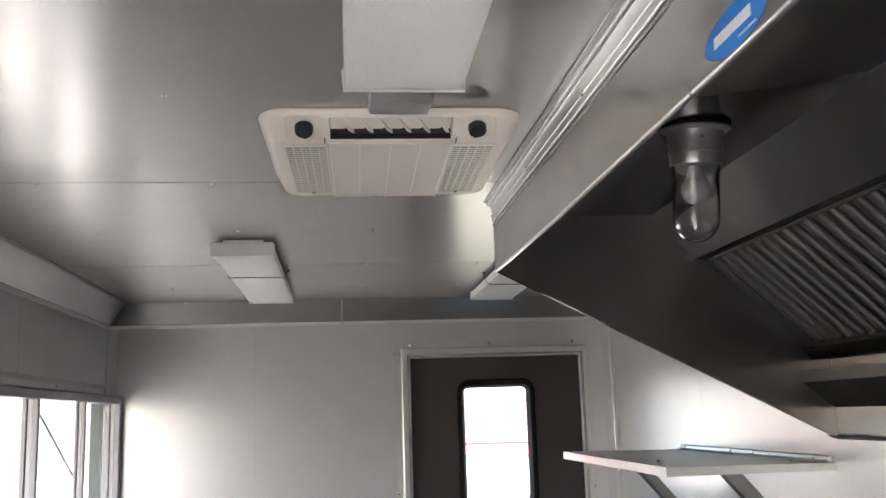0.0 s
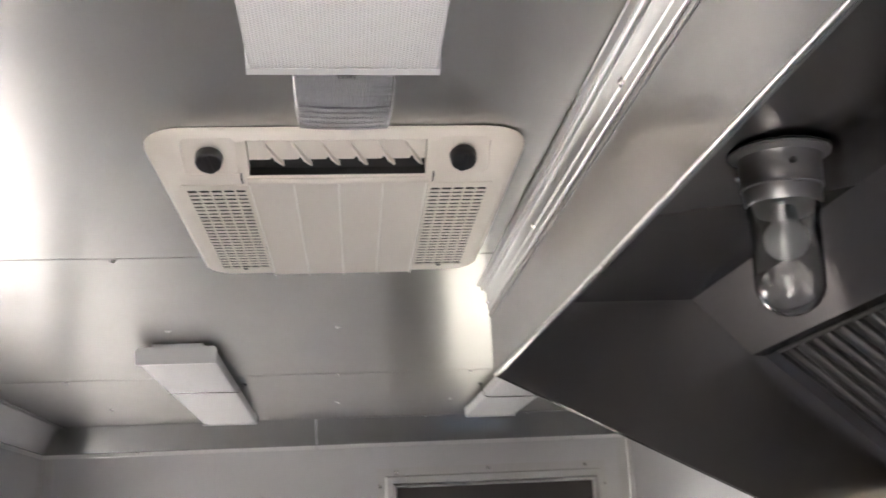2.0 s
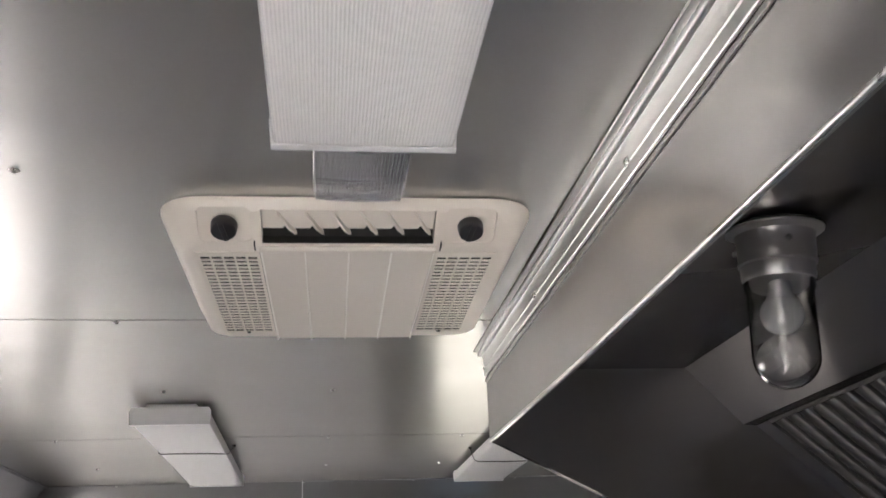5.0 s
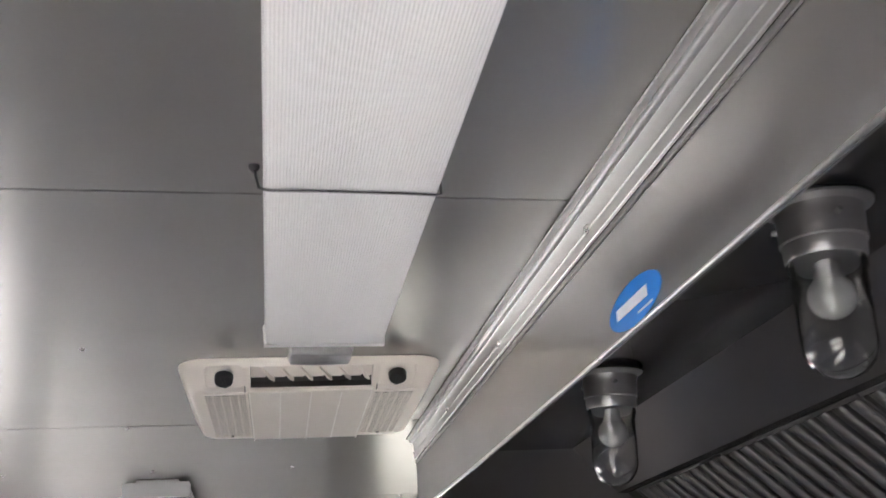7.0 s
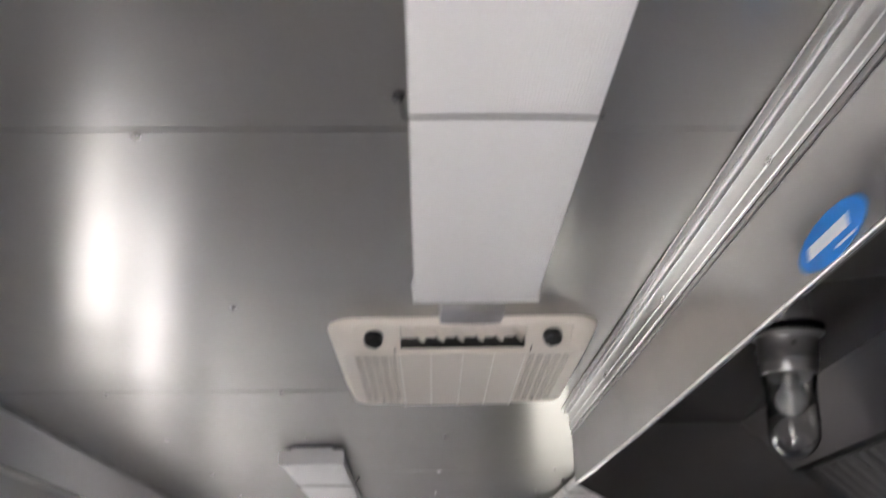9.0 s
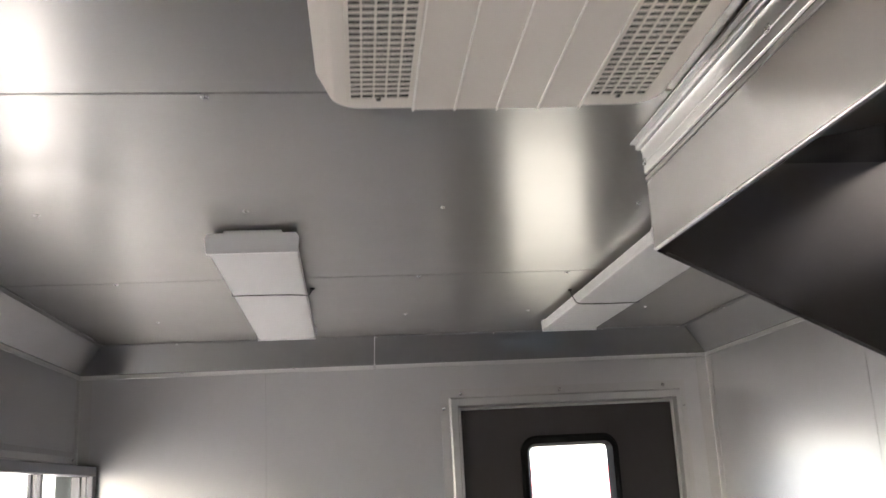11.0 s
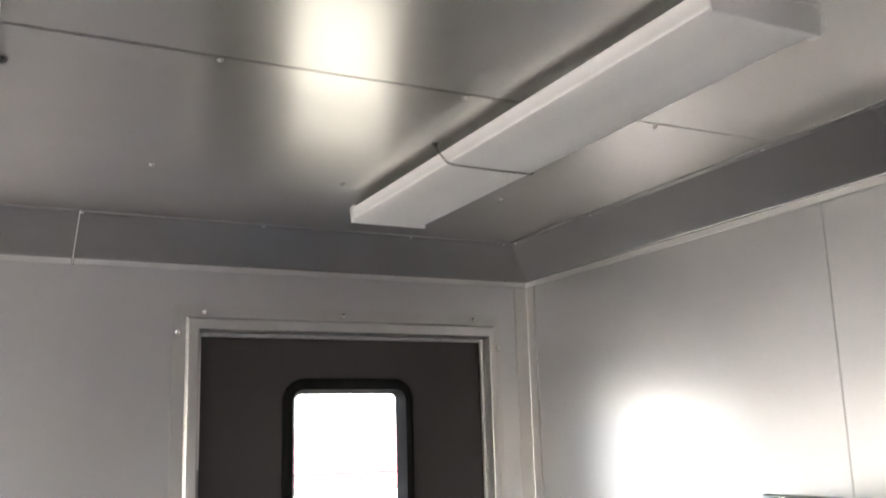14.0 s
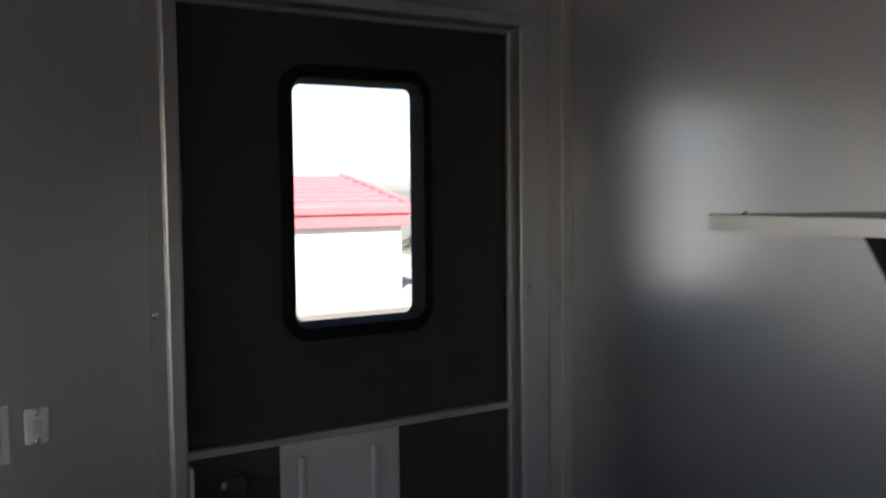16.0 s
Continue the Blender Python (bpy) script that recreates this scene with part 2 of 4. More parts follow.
def thin_plastic(name, tint, gloss, rough):
    """Clear moulded plastic: most light goes straight through, some is mirrored, more at a slant."""
    mat = bpy.data.materials.new(name)
    nt, nodes, links, p = nodes_of(mat)
    nodes.remove(p)
    tr = nodes.new("ShaderNodeBsdfTransparent")
    tr.inputs[0].default_value = (*tint, 1)
    gl = nodes.new("ShaderNodeBsdfGlossy")
    gl.inputs["Roughness"].default_value = rough
    links.new(bumped(nt, [(noise_node(nt, 90.0, detail=2.0), 0.0006)]), gl.inputs["Normal"])
    lw = nodes.new("ShaderNodeLayerWeight")
    lw.inputs[0].default_value = 0.5
    rise = math_node(nt, "MULTIPLY", math_node(nt, "POWER", lw.outputs["Facing"], 3.0), 0.7)
    mix = nodes.new("ShaderNodeMixShader")
    links.new(math_node(nt, "ADD", rise, gloss), mix.inputs[0])
    links.new(tr.outputs[0], mix.inputs[1])
    links.new(gl.outputs[0], mix.inputs[2])
    links.new(mix.outputs[0], nodes["Material Output"].inputs[0])
    return mat


LENS = prismatic()
CLEAR_PLASTIC = thin_plastic("clear_plastic", (0.96, 0.96, 0.97), 0.10, 0.06)
RIB_PLASTIC = thin_plastic("moulded_clear_plastic", (0.92, 0.92, 0.94), 0.34, 0.14)


# ---- mesh helpers ----
def box(bm, x0, x1, y0, y1, z0, z1, bevel=0.0, m=None):
    r = bmesh.ops.create_cube(bm, size=1.0)
    verts = r["verts"]
    bmesh.ops.scale(bm, verts=verts, vec=(x1 - x0, y1 - y0, z1 - z0))
    bmesh.ops.translate(bm, verts=verts, vec=((x0 + x1) / 2, (y0 + y1) / 2, (z0 + z1) / 2))
    if bevel:
        edges = {e for v in verts for e in v.link_edges}
        out = bmesh.ops.bevel(bm, geom=list(edges), offset=bevel, segments=2, profile=0.5, affect="EDGES")
        verts = list({v for f in out["faces"] for v in f.verts} | {v for v in verts if v.is_valid})
    if m is not None:
        bmesh.ops.transform(bm, matrix=m, verts=verts)
    return bm


def prism(bm, profile, axis, a, b):
    """A solid: a closed profile swept along an axis from a to b. The profile lies in (y, z), (x, z) or (x, y)."""
    def place(p, q, s):
        return {"x": (s, p, q), "y": (p, s, q), "z": (p, q, s)}[axis]
    r0 = [bm.verts.new(place(p, q, a)) for p, q in profile]
    r1 = [bm.verts.new(place(p, q, b)) for p, q in profile]
    n = len(profile)
    bm.faces.new(r0)
    bm.faces.new(list(reversed(r1)))
    for i in range(n):
        bm.faces.new((r0[i], r1[i], r1[(i + 1) % n], r0[(i + 1) % n]))
    bmesh.ops.recalc_face_normals(bm, faces=bm.faces)
    return bm


def lathe(bm, profile, steps=32, m=None):
    """Turns (radius, z) pairs about the z axis. Ends on the axis close themselves."""
    rings = []
    for r, z in profile:
        if r < 1e-6:
            rings.append([bm.verts.new((0, 0, z))])
        else:
            rings.append([bm.verts.new((r * math.cos(2 * math.pi * i / steps), r * math.sin(2 * math.pi * i / steps), z)) for i in range(steps)])
    for a, b in zip(rings, rings[1:]):
        for i in range(steps):
            j = (i + 1) % steps
            if len(a) == 1 and len(b) == 1:
                continue
            if len(a) == 1:
                bm.faces.new((a[0], b[i], b[j]))
            elif len(b) == 1:
                bm.faces.new((a[i], b[0], a[j]))
            else:
                bm.faces.new((a[i], b[i], b[j], a[j]))
    bmesh.ops.recalc_face_normals(bm, faces=bm.faces)
    if m is not None:
        bmesh.ops.transform(bm, matrix=m, verts=[v for ring in rings for v in ring])
    return bm


def rounded(x0, x1, y0, y1, r, steps=6):
    """A rounded rectangle, as points."""
    pts = []
    for cx, cy, a0 in ((x1 - r, y1 - r, 0), (x0 + r, y1 - r, 90), (x0 + r, y0 + r, 180), (x1 - r, y0 + r, 270)):
        for i in range(steps + 1):
            a = radians(a0 + 90 * i / steps)
            pts.append((cx + r * math.cos(a), cy + r * math.sin(a)))
    return pts


def loft(bm, rings, close=True):
    """Joins rings of equal length into a skin, with its ends closed."""
    made = [[bm.verts.new(p) for p in ring] for ring in rings]
    n = len(made[0])
    for a, b in zip(made, made[1:]):
        for i in range(n):
            bm.faces.new((a[i], b[i], b[(i + 1) % n], a[(i + 1) % n]))
    if close:
        bm.faces.new(list(reversed(made[0])))
        bm.faces.new(made[-1])
    bmesh.ops.recalc_face_normals(bm, faces=bm.faces)
    return bm


def tube(bm, pts, radius, steps=8):
    """A round bar along points."""
    rings = []
    pts = [Vector(p) for p in pts]
    for i, p in enumerate(pts):
        d = (pts[min(i + 1, len(pts) - 1)] - pts[max(i - 1, 0)]).normalized()
        side = d.cross(Vector((0.31, 0.95, 0.05)))
        if side.length < 0.05:
            side = d.cross(Vector((1, 0, 0)))
        side.normalize()
        up = side.cross(d)
        rings.append([p + radius * (math.cos(2 * math.pi * k / steps) * side + math.sin(2 * math.pi * k / steps) * up) for k in range(steps)])
    return loft(bm, rings)


def mesh_of(name, bm, materials, smooth=False):
    me = bpy.data.meshes.new(name)
    bm.normal_update()
    bm.to_mesh(me)
    bm.free()
    for mat in materials if isinstance(materials, (list, tuple)) else (materials,):
        me.materials.append(mat)
    if smooth:
        for poly in me.polygons:
            poly.use_smooth = True
        me.set_sharp_from_angle(angle=radians(35))
    return me


def part(name, bm, material, parent=None, label="", smooth=False):
    ob = new(name, mesh_of(name, bm, material, smooth))
    ob.parent = parent
    return tagged(ob, label=label)


def thing(name, at, label, category, group="", kind="", turn=0.0):
    ob = new(name)
    ob.empty_display_size = 0.05
    ob.matrix_world = pose(*at, 0, 0, turn)
    return tagged(ob, label, category, group, kind)


def structure(name, bm, material, label, category, smooth=False):
    ob = new(name, mesh_of(name, bm, material, smooth))
    return tagged(ob, label, category, kind="structure")


def carve(ob, cutters):
    """Cuts solids out of a mesh object for good."""
    for bm in cutters:
        tool = new("tool", mesh_of("tool", bm, DARK))
        bpy.context.view_layer.update()
        tool.matrix_world = ob.matrix_world.copy()
        mod = ob.modifiers.new("cut", "BOOLEAN")
        mod.operation, mod.object, mod.solver = "DIFFERENCE", tool, "EXACT"
        bpy.context.view_layer.update()
        done = bpy.data.meshes.new_from_object(ob.evaluated_get(bpy.context.evaluated_depsgraph_get()))
        ob.modifiers.clear()
        ob.data = done
        bpy.data.objects.remove(tool)
    return ob


def sheet(bm, lo, hi, axis, face, back, step, wave):
    """A metal sheet that lies a little uneven: a grid over its plan, its visible face at `face` plus wave(a, b)."""
    n = [max(2, int(round((hi[k] - lo[k]) / step[k]))) for k in (0, 1)]

    def at(a, b, c):
        return {"x": (c, a, b), "y": (a, c, b), "z": (a, b, c)}[axis]
    grids = []
    for layer in (0, 1):
        rows = []
        for i in range(n[0] + 1):
            a = lo[0] + (hi[0] - lo[0]) * i / n[0]
            rows.append([])
            for j in range(n[1] + 1):
                b = lo[1] + (hi[1] - lo[1]) * j / n[1]
                rows[-1].append(bm.verts.new(at(a, b, back if layer else face + wave(a, b))))
        grids.append(rows)
    made = []
    front, rear = grids
    for i in range(n[0]):
        for j in range(n[1]):
            made.append(bm.faces.new((front[i][j], front[i + 1][j], front[i + 1][j + 1], front[i][j + 1])))
            made.append(bm.faces.new((rear[i][j], rear[i][j + 1], rear[i + 1][j + 1], rear[i + 1][j])))
    for i in range(n[0]):
        for j, k in ((0, 1), (n[1], -1)):
            p, q = (i, i + 1) if k > 0 else (i + 1, i)
            made.append(bm.faces.new((front[p][j], rear[p][j], rear[q][j], front[q][j])))
    for j in range(n[1]):
        for i, k in ((0, -1), (n[0], 1)):
            p, q = (j, j + 1) if k > 0 else (j + 1, j)
            made.append(bm.faces.new((front[i][p], rear[i][p], rear[i][q], front[i][q])))
    bmesh.ops.recalc_face_normals(bm, faces=made)
    for f in made:
        f.smooth = True
    for e in {e for f in made for e in f.edges}:
        if len(e.link_faces) == 2 and e.link_faces[0].normal.angle(e.link_faces[1].normal, 0) > 0.6:
            e.smooth = False
    return bm


def ceiling_wave(x, y):
    return 0.0011 + 0.0016 * noise.noise((1.6 * x, 6.5 * y, 0.3)) + 0.0014 * noise.noise((0.9 * x, 2.4 * y, 4.1))


def wall_wave(a, z):
    return 0.0009 + 0.0016 * noise.noise((1.1 * a, 1.3 * z, 7.7))


# screws share one mesh: a domed head with a washer flange, pointing down -z
def screw_mesh():
    bm = bmesh.new()
    lathe(bm, [(0.0, -0.0045), (0.0022, -0.0042), (0.0040, -0.0030), (0.0045, -0.0012), (0.0066, -0.0010), (0.0068, 0.0), (0.0, 0.0)], 12)
    return mesh_of("screw", bm, SCREW_METAL, True)


SCREW = screw_mesh()


def screw(parent, at, rot=(0, 0, 0)):
    ob = new("screw", SCREW)
    ob.parent = parent
    ob.matrix_world = pose(*at, *rot)
    return ob


# ---- floor, walls, ceiling ----
bm = bmesh.new()
box(bm, X0 - 0.06, X1 + 0.06, Y0 - 0.06, Y1 + 0.065, -0.06, 0.0)
structure("floor", bm, FLOOR_MAT, "plain grey vinyl trailer floor", "floor")

bm = bmesh.new()
edges = [Y0, *SEAMS, Y1]
for a, b in zip(edges, edges[1:]):
    ga, gb = (0.0013 if abs(y - 1.13) < 0.01 else 0.0022 for y in (a, b))     # one joint is closed tighter
    sheet(bm, (X0, a + ga), (X1, b - gb), "z", CEIL, CEIL + 0.006, (0.08, 0.035), ceiling_wave)
n_panel = len(bm.faces)
box(bm, X0 - 0.06, X1 + 0.06, Y0 - 0.06, Y1 + 0.065, CEIL + 0.014, CEIL + 0.08)
bm.faces.ensure_lookup_table()
for f in bm.faces[n_panel:]:
    f.material_index = 1
ceiling = structure("ceiling", bm, (CEILING_METAL, DARK), "mill-finish aluminium sheet ceiling with dark cross seams", "ceiling")
for y in (-0.08, 0.53, 1.14, 1.74, 2.362, 2.93, 3.582, 4.16):
    for x in (-0.662, -0.262, 0.133, 0.543, 0.948):
        if (0.04 < x < 0.24 and y < 1.6) or (-0.1 < x < 0.38 and 1.6 < y < 2.5) or (x > 0.41 and y < 2.6):
            continue
        screw(ceiling, (x, y, CEIL))


def wall_slab(name, pieces, panels, label, skin=None):
    """A wall: a core with its openings, and the metal sheets on its inner face."""
    bm = bmesh.new()
    for p in pieces:
        box(bm, *p)
    wall = structure(name, bm, DARK, label, "wall")
    for x0, x1, y0, y1, z0, z1 in panels:
        bm = bmesh.new()
        if x1 - x0 < y1 - y0:
            inner, outer = (x1, x0) if x0 < 0 else (x0, x1)
            sheet(bm, (y0, z0), (y1, z1), "x", inner, outer, (0.10, 0.10), lambda a, b: math.copysign(wall_wave(a, b), outer - inner))
        else:
            inner, outer = (y1, y0) if y0 < 0 else (y0, y1)
            sheet(bm, (x0, z0), (x1, z1), "y", inner, outer, (0.10, 0.10), lambda a, b: math.copysign(wall_wave(a + 9, b), outer - inner))
        part("panel", bm, skin or WALL_METAL, wall)
    return wall


G = 0.00025
DX0, DX1, DZ = 0.341, 1.2345, 1.921      # hole for the end door
wall_north = wall_slab(
    "wall_north",
    [(X0, DX0, Y1 + 0.003, Y1 + 0.065, 0, CEIL), (DX1, X1, Y1 + 0.003, Y1 + 0.065, 0, CEIL), (DX0, DX1, Y1 + 0.003, Y1 + 0.065, DZ, CEIL)],
    [(X0, -0.37 - G, Y1, Y1 + 0.0028, 0, CEIL), (-0.37 + G, DX0, Y1, Y1 + 0.0028, 0, CEIL), (DX1, X1, Y1, Y1 + 0.0028, 0, CEIL), (DX0, DX1, Y1, Y1 + 0.0028, DZ, CEIL)],
    "mill-finish aluminium end wall around the door")

WY0, WY1, WZ0, WZ1 = 2.88, 4.70, 0.98, 1.72     # hole for the serving window
NY0, NY1, NZ0, NZ1 = -2.20, 0.20, 0.50, 1.90    # hole for a larger unseen window, added for fill light
wall_west = wall_slab(
    "wall_west",
    [(X0 - 0.06, X0 - 0.003, Y0, NY0, 0, CEIL), (X0 - 0.06, X0 - 0.003, NY1, WY0, 0, CEIL), (X0 - 0.06, X0 - 0.003, WY1, Y1 + 0.065, 0, CEIL),
     (X0 - 0.06, X0 - 0.003, WY0, WY1, 0, WZ0), (X0 - 0.06, X0 - 0.003, WY0, WY1, WZ1, CEIL),
     (X0 - 0.06, X0 - 0.003, NY0, NY1, 0, NZ0), (X0 - 0.06, X0 - 0.003, NY0, NY1, NZ1, CEIL)],
    [(X0 - 0.0028, X0, Y0, NY0, 0, CEIL), (X0 - 0.0028, X0, NY1, WY0, 0, CEIL), (X0 - 0.0028, X0, WY1, Y1, 0, CEIL),
     (X0 - 0.0028, X0, WY0, WY1, 0, WZ0), (X0 - 0.0028, X0, WY0, 3.50 - 0.002, WZ1, CEIL), (X0 - 0.0028, X0, 3.50 + 0.002, WY1, WZ1, CEIL),
     (X0 - 0.0028, X0, NY0, NY1, 0, NZ0), (X0 - 0.0028, X0, NY0, NY1, NZ1, CEIL)],
    "mill-finish aluminium side wall with a serving window and an added fill window")

wall_east = wall_slab(
    "wall_east",
    [(X1 + 0.003, X1 + 0.06, Y0, Y1 + 0.065, 0, CEIL)],
    [(X1, X1 + 0.0028, a, b, 0, CEIL) for a, b in ((Y0, -0.081), (-0.079, 1.139), (1.141, 2.364), (2.366, 3.584), (3.586, Y1))],
    "mill-finish aluminium side wall behind the hood and shelf")

# closing wall out of view, its dark skin chosen to keep bounce light low
wall_south = wall_slab(
    "wall_south",
    [(X0, X1, Y0 - 0.06, Y0 - 0.003, 0, CEIL)],
    [(X0, 0.15 - G, Y0 - 0.0028, Y0, 0, CEIL), (0.15 + G, X1, Y0 - 0.0028, Y0, 0, CEIL)],
    "unseen end wall, skinned dark to cut light from behind", DOOR_GREY)


# ---- cove strips between walls and ceiling ----
def cove_profile(d=0.0016, w=COVE):
    """(distance from the wall, height) round a bent strip: ceiling flange, slope, wall flange."""
    h = 0.089
    slope = math.atan2(h - d, w - d)
    bend = []
    for k in range(5):                       # rounded bend, 6 mm radius
        a = slope + (math.pi / 2 - slope) * k / 4
        bend.append((d + 0.006 - 0.006 * math.sin(a), CEIL - h - 0.0035 + 0.006 * math.cos(a)))
    outer = [(w + 0.018, CEIL), (w + 0.018, CEIL - d), (w, CEIL - d - 0.0006), *bend, (d, CEIL - h - 0.020), (0, CEIL - h - 0.020)]
    return outer + [(0, CEIL - h + 0.002), (w - 0.003, CEIL)]


def cove(name, axis, sign, wall, a, b, joints=(), w=COVE):
    marks = [a, *joints, b]
    ob = None
    for i, (p, q) in enumerate(zip(marks, marks[1:])):
        bm = bmesh.new()
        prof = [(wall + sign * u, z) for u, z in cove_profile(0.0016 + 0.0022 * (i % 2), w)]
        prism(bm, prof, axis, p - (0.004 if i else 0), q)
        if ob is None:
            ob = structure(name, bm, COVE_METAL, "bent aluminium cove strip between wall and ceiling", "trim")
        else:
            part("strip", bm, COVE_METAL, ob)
        # flat lip of the strip against the wall, its highlight put in as lighter metal
        bm = bmesh.new()
        d, z = 0.0016 + 0.0022 * (i % 2), CEIL - 0.089
        prism(bm, [(wall + sign * u, v) for u, v in ((d + 0.0003, z - 0.0045), (d + 0.0012, z - 0.0055), (d + 0.0014, z - 0.0190), (d - 0.0004, z - 0.0212), (d - 0.0004, z - 0.0045))], axis, p + 0.002, q - 0.002)
        part("lip", bm, TRIM_METAL, ob, "flat lip in a lighter metal as its highlight")
    return ob


cove_n = cove("trim_north", "x", -1, Y1, X0 + 0.001, X1 - 0.001, (0.045,))
bm = bmesh.new()
prism(bm, [(Y1 - u, z) for u, z in cove_profile(0.0058)], "x", 0.0422, 0.0455)
part("lap", bm, TRIM_METAL, cove_n)
cove_e = cove("trim_east", "y", -1, X1, 2.60, Y1 - 0.001, (3.355,))
cove_w = cove("trim_west", "y", 1, X0, Y0, Y1 - 0.001, (1.2,), 0.098)
for x in (-0.68, -0.263, 0.049, 0.494, 0.918, 1.289):
    screw(cove_n, (x, Y1 - 0.0025, CEIL - 0.092), (-90, 0, 0))
    screw(cove_n, (min(x, 1.22), Y1 - COVE - 0.008, CEIL - 0.0025))
for y in (2.98, 3.606, 4.206, 4.702):
    screw(cove_e, (X1 - 0.0025, y, CEIL - 0.092), (0, 90, 0))
    screw(cove_e, (X1 - COVE - 0.008, min(y, 4.58), CEIL - 0.0025))
for y in (2.2, 2.8, 3.4, 4.0):
    screw(cove_w, (X0 + 0.0025, y, CEIL - 0.092), (0, -90, 0))

# corner angles running down the walls
for name, sx, xw in (("trim_corner_east", -1, X1), ("trim_corner_west", 1, X0)):
    bm = bmesh.new()
    w, d = 0.045, 0.0018
    prof = [(xw, Y1), (xw, Y1 - w), (xw + sx * d, Y1 - w), (xw + sx * d, Y1 - 0.004), (xw + sx * 0.004, Y1 - d), (xw + sx * w, Y1 - d), (xw + sx * w, Y1)]
    prism(bm, prof, "z", 0.0, CEIL - 0.110)
    structure(name, bm, FRAME_METAL, "aluminium corner angle down the wall joint", "trim")


# ---- end door ----
OX0, OX1, OZ = 0.362, 1.222, 1.899       # clear opening
SPLIT = 0.952
FACE = 4.772                             # inner face of the leaf
door = thing("door_1", (0.796, 4.76, 0.0), "dark grey two-part door with a black-rimmed window, closed in its aluminium frame", "door", kind="structure")


def in_door(bm):
    bmesh.ops.translate(bm, verts=bm.verts, vec=(-0.796, -4.76, 0))
    return bm


# frame section: step to the leaf, raised ridge, wall flange; u runs from the opening outwards
JAMB = [(0, Y1 + 0.05), (0, Y1 + 0.012), (0.003, Y1 - 0.011), (0.006, Y1 - 0.014), (0.030, Y1 - 0.015), (0.034, Y1 - 0.012), (0.0365, Y1 - 0.0035), (0.069, Y1 - 0.0028), (0.069, Y1), (0.020, Y1), (0.020, Y1 + 0.05)]


def corner(u, v, k):
    """The frame's section point at the four ends of its three mitred members; the far jamb is slimmer."""
    return ((OX0 - u, v, 0.0), (OX0 - u, v, OZ + u), (OX1 + 0.62 * u, v, OZ + u), (OX1 + 0.62 * u, v, 0.0))[k]


for nm, k in (("jamb", 0), ("head", 1), ("jamb", 2)):
    bm = bmesh.new()
    loft(bm, [[corner(u, v, q) for u, v in JAMB] for q in (k, k + 1)])
    part(nm, in_door(bm), FRAME_METAL, door, "mill-finish aluminium door frame")
# seal strip round the opening
for dims in ((OX0, OX0 + 0.011, FACE - 0.012, FACE, 0, OZ), (OX1 - 0.010, OX1, FACE - 0.012, FACE, 0, OZ), (OX0 + 0.011, OX1 - 0.010, FACE - 0.012, FACE, OZ - 0.011, OZ)):
    bm = bmesh.new()
    box(bm, *dims, bevel=0.003)
    part("seal", in_door(bm), FRAME_METAL, door)

WX0, WX1, WB, WT = 0.637, 0.942, 1.203, 1.737    # clear glass of the door's window
bm = bmesh.new()
box(bm, OX0 + 0.002, OX1 - 0.002, FACE, FACE + 0.035, SPLIT, OZ - 0.002, bevel=0.002)
upper = part("upper_leaf", in_door(bm), DOOR_GREY, door, "dark grey upper door leaf")
bm = bmesh.new()
prism(bm, rounded(WX0 - 0.030, WX1 + 0.030, WB - 0.030, WT + 0.030, 0.045), "y", FACE - 0.02, FACE + 0.06)
carve(upper, [in_door(bm)])
bm = bmesh.new()
outer = rounded(WX0 - 0.040, WX1 + 0.058 - 0.018, WB - 0.042, WT + 0.042, 0.062, 8)
inner = rounded(WX0, WX1, WB, WT, 0.020, 8)
mid = rounded(WX0 - 0.030, WX1 + 0.030, WB - 0.032, WT + 0.032, 0.052, 8)
inn2 = rounded(WX0 - 0.016, WX1 + 0.016, WB - 0.012, WT + 0.012, 0.034, 8)
back = rounded(WX0 - 0.027, WX1 + 0.027, WB - 0.027, WT + 0.027, 0.044, 8)
loft(bm, [[(x, FACE + 0.0005, z) for x, z in outer], [(x, FACE - 0.012, z) for x, z in outer], [(x, FACE - 0.020, z) for x, z in mid],
          [(x, FACE - 0.018, z) for x, z in inn2], [(x, FACE + 0.016, z) for x, z in inner], [(x, FACE + 0.020, z) for x, z in inner], [(x, FACE + 0.021, z) for x, z in back]], close=False)
rim = part("window_rim", in_door(bm), RUBBER, door, "black rounded window rim", True)
bm = bmesh.new()
box(bm, WX0 - 0.004, WX1 + 0.004, FACE + 0.0165, FACE + 0.0195, WB - 0.008, WT + 0.008)
pane = part("pane", in_door(bm), GLASS, door, "clear window pane")
# lower leaf with its ledge strip
bm = bmesh.new()
box(bm, OX0 + 0.002, OX1 - 0.002, FACE, FACE + 0.035, 0.02, SPLIT - 0.006, bevel=0.002)
part("lower_leaf", in_door(bm), DOOR_GREY, door, "dark grey lower door leaf")
bm = bmesh.new()
prism(bm, [(FACE - 0.0005, SPLIT - 0.020), (FACE - 0.010, SPLIT - 0.018), (FACE - 0.011, SPLIT - 0.002), (FACE - 0.0005, SPLIT + 0.002)], "x", OX0 + 0.006, OX1 - 0.010)
part("ledge", in_door(bm), FRAME_METAL, door, "aluminium ledge strip between the leaves")
# moulded latch housing on the lower leaf
bm = bmesh.new()
LX0, LX1 = 0.582, 0.880
prism(bm, [(LX0, 0.60), (LX1, 0.60), (LX1, SPLIT - 0.016), (LX0, SPLIT - 0.016)], "y", FACE - 0.016, FACE - 0.0005)
house = part("latch_housing", in_door(bm), GREY_PLASTIC, door, "light grey moulded plastic latch housing")
bm = bmesh.new()
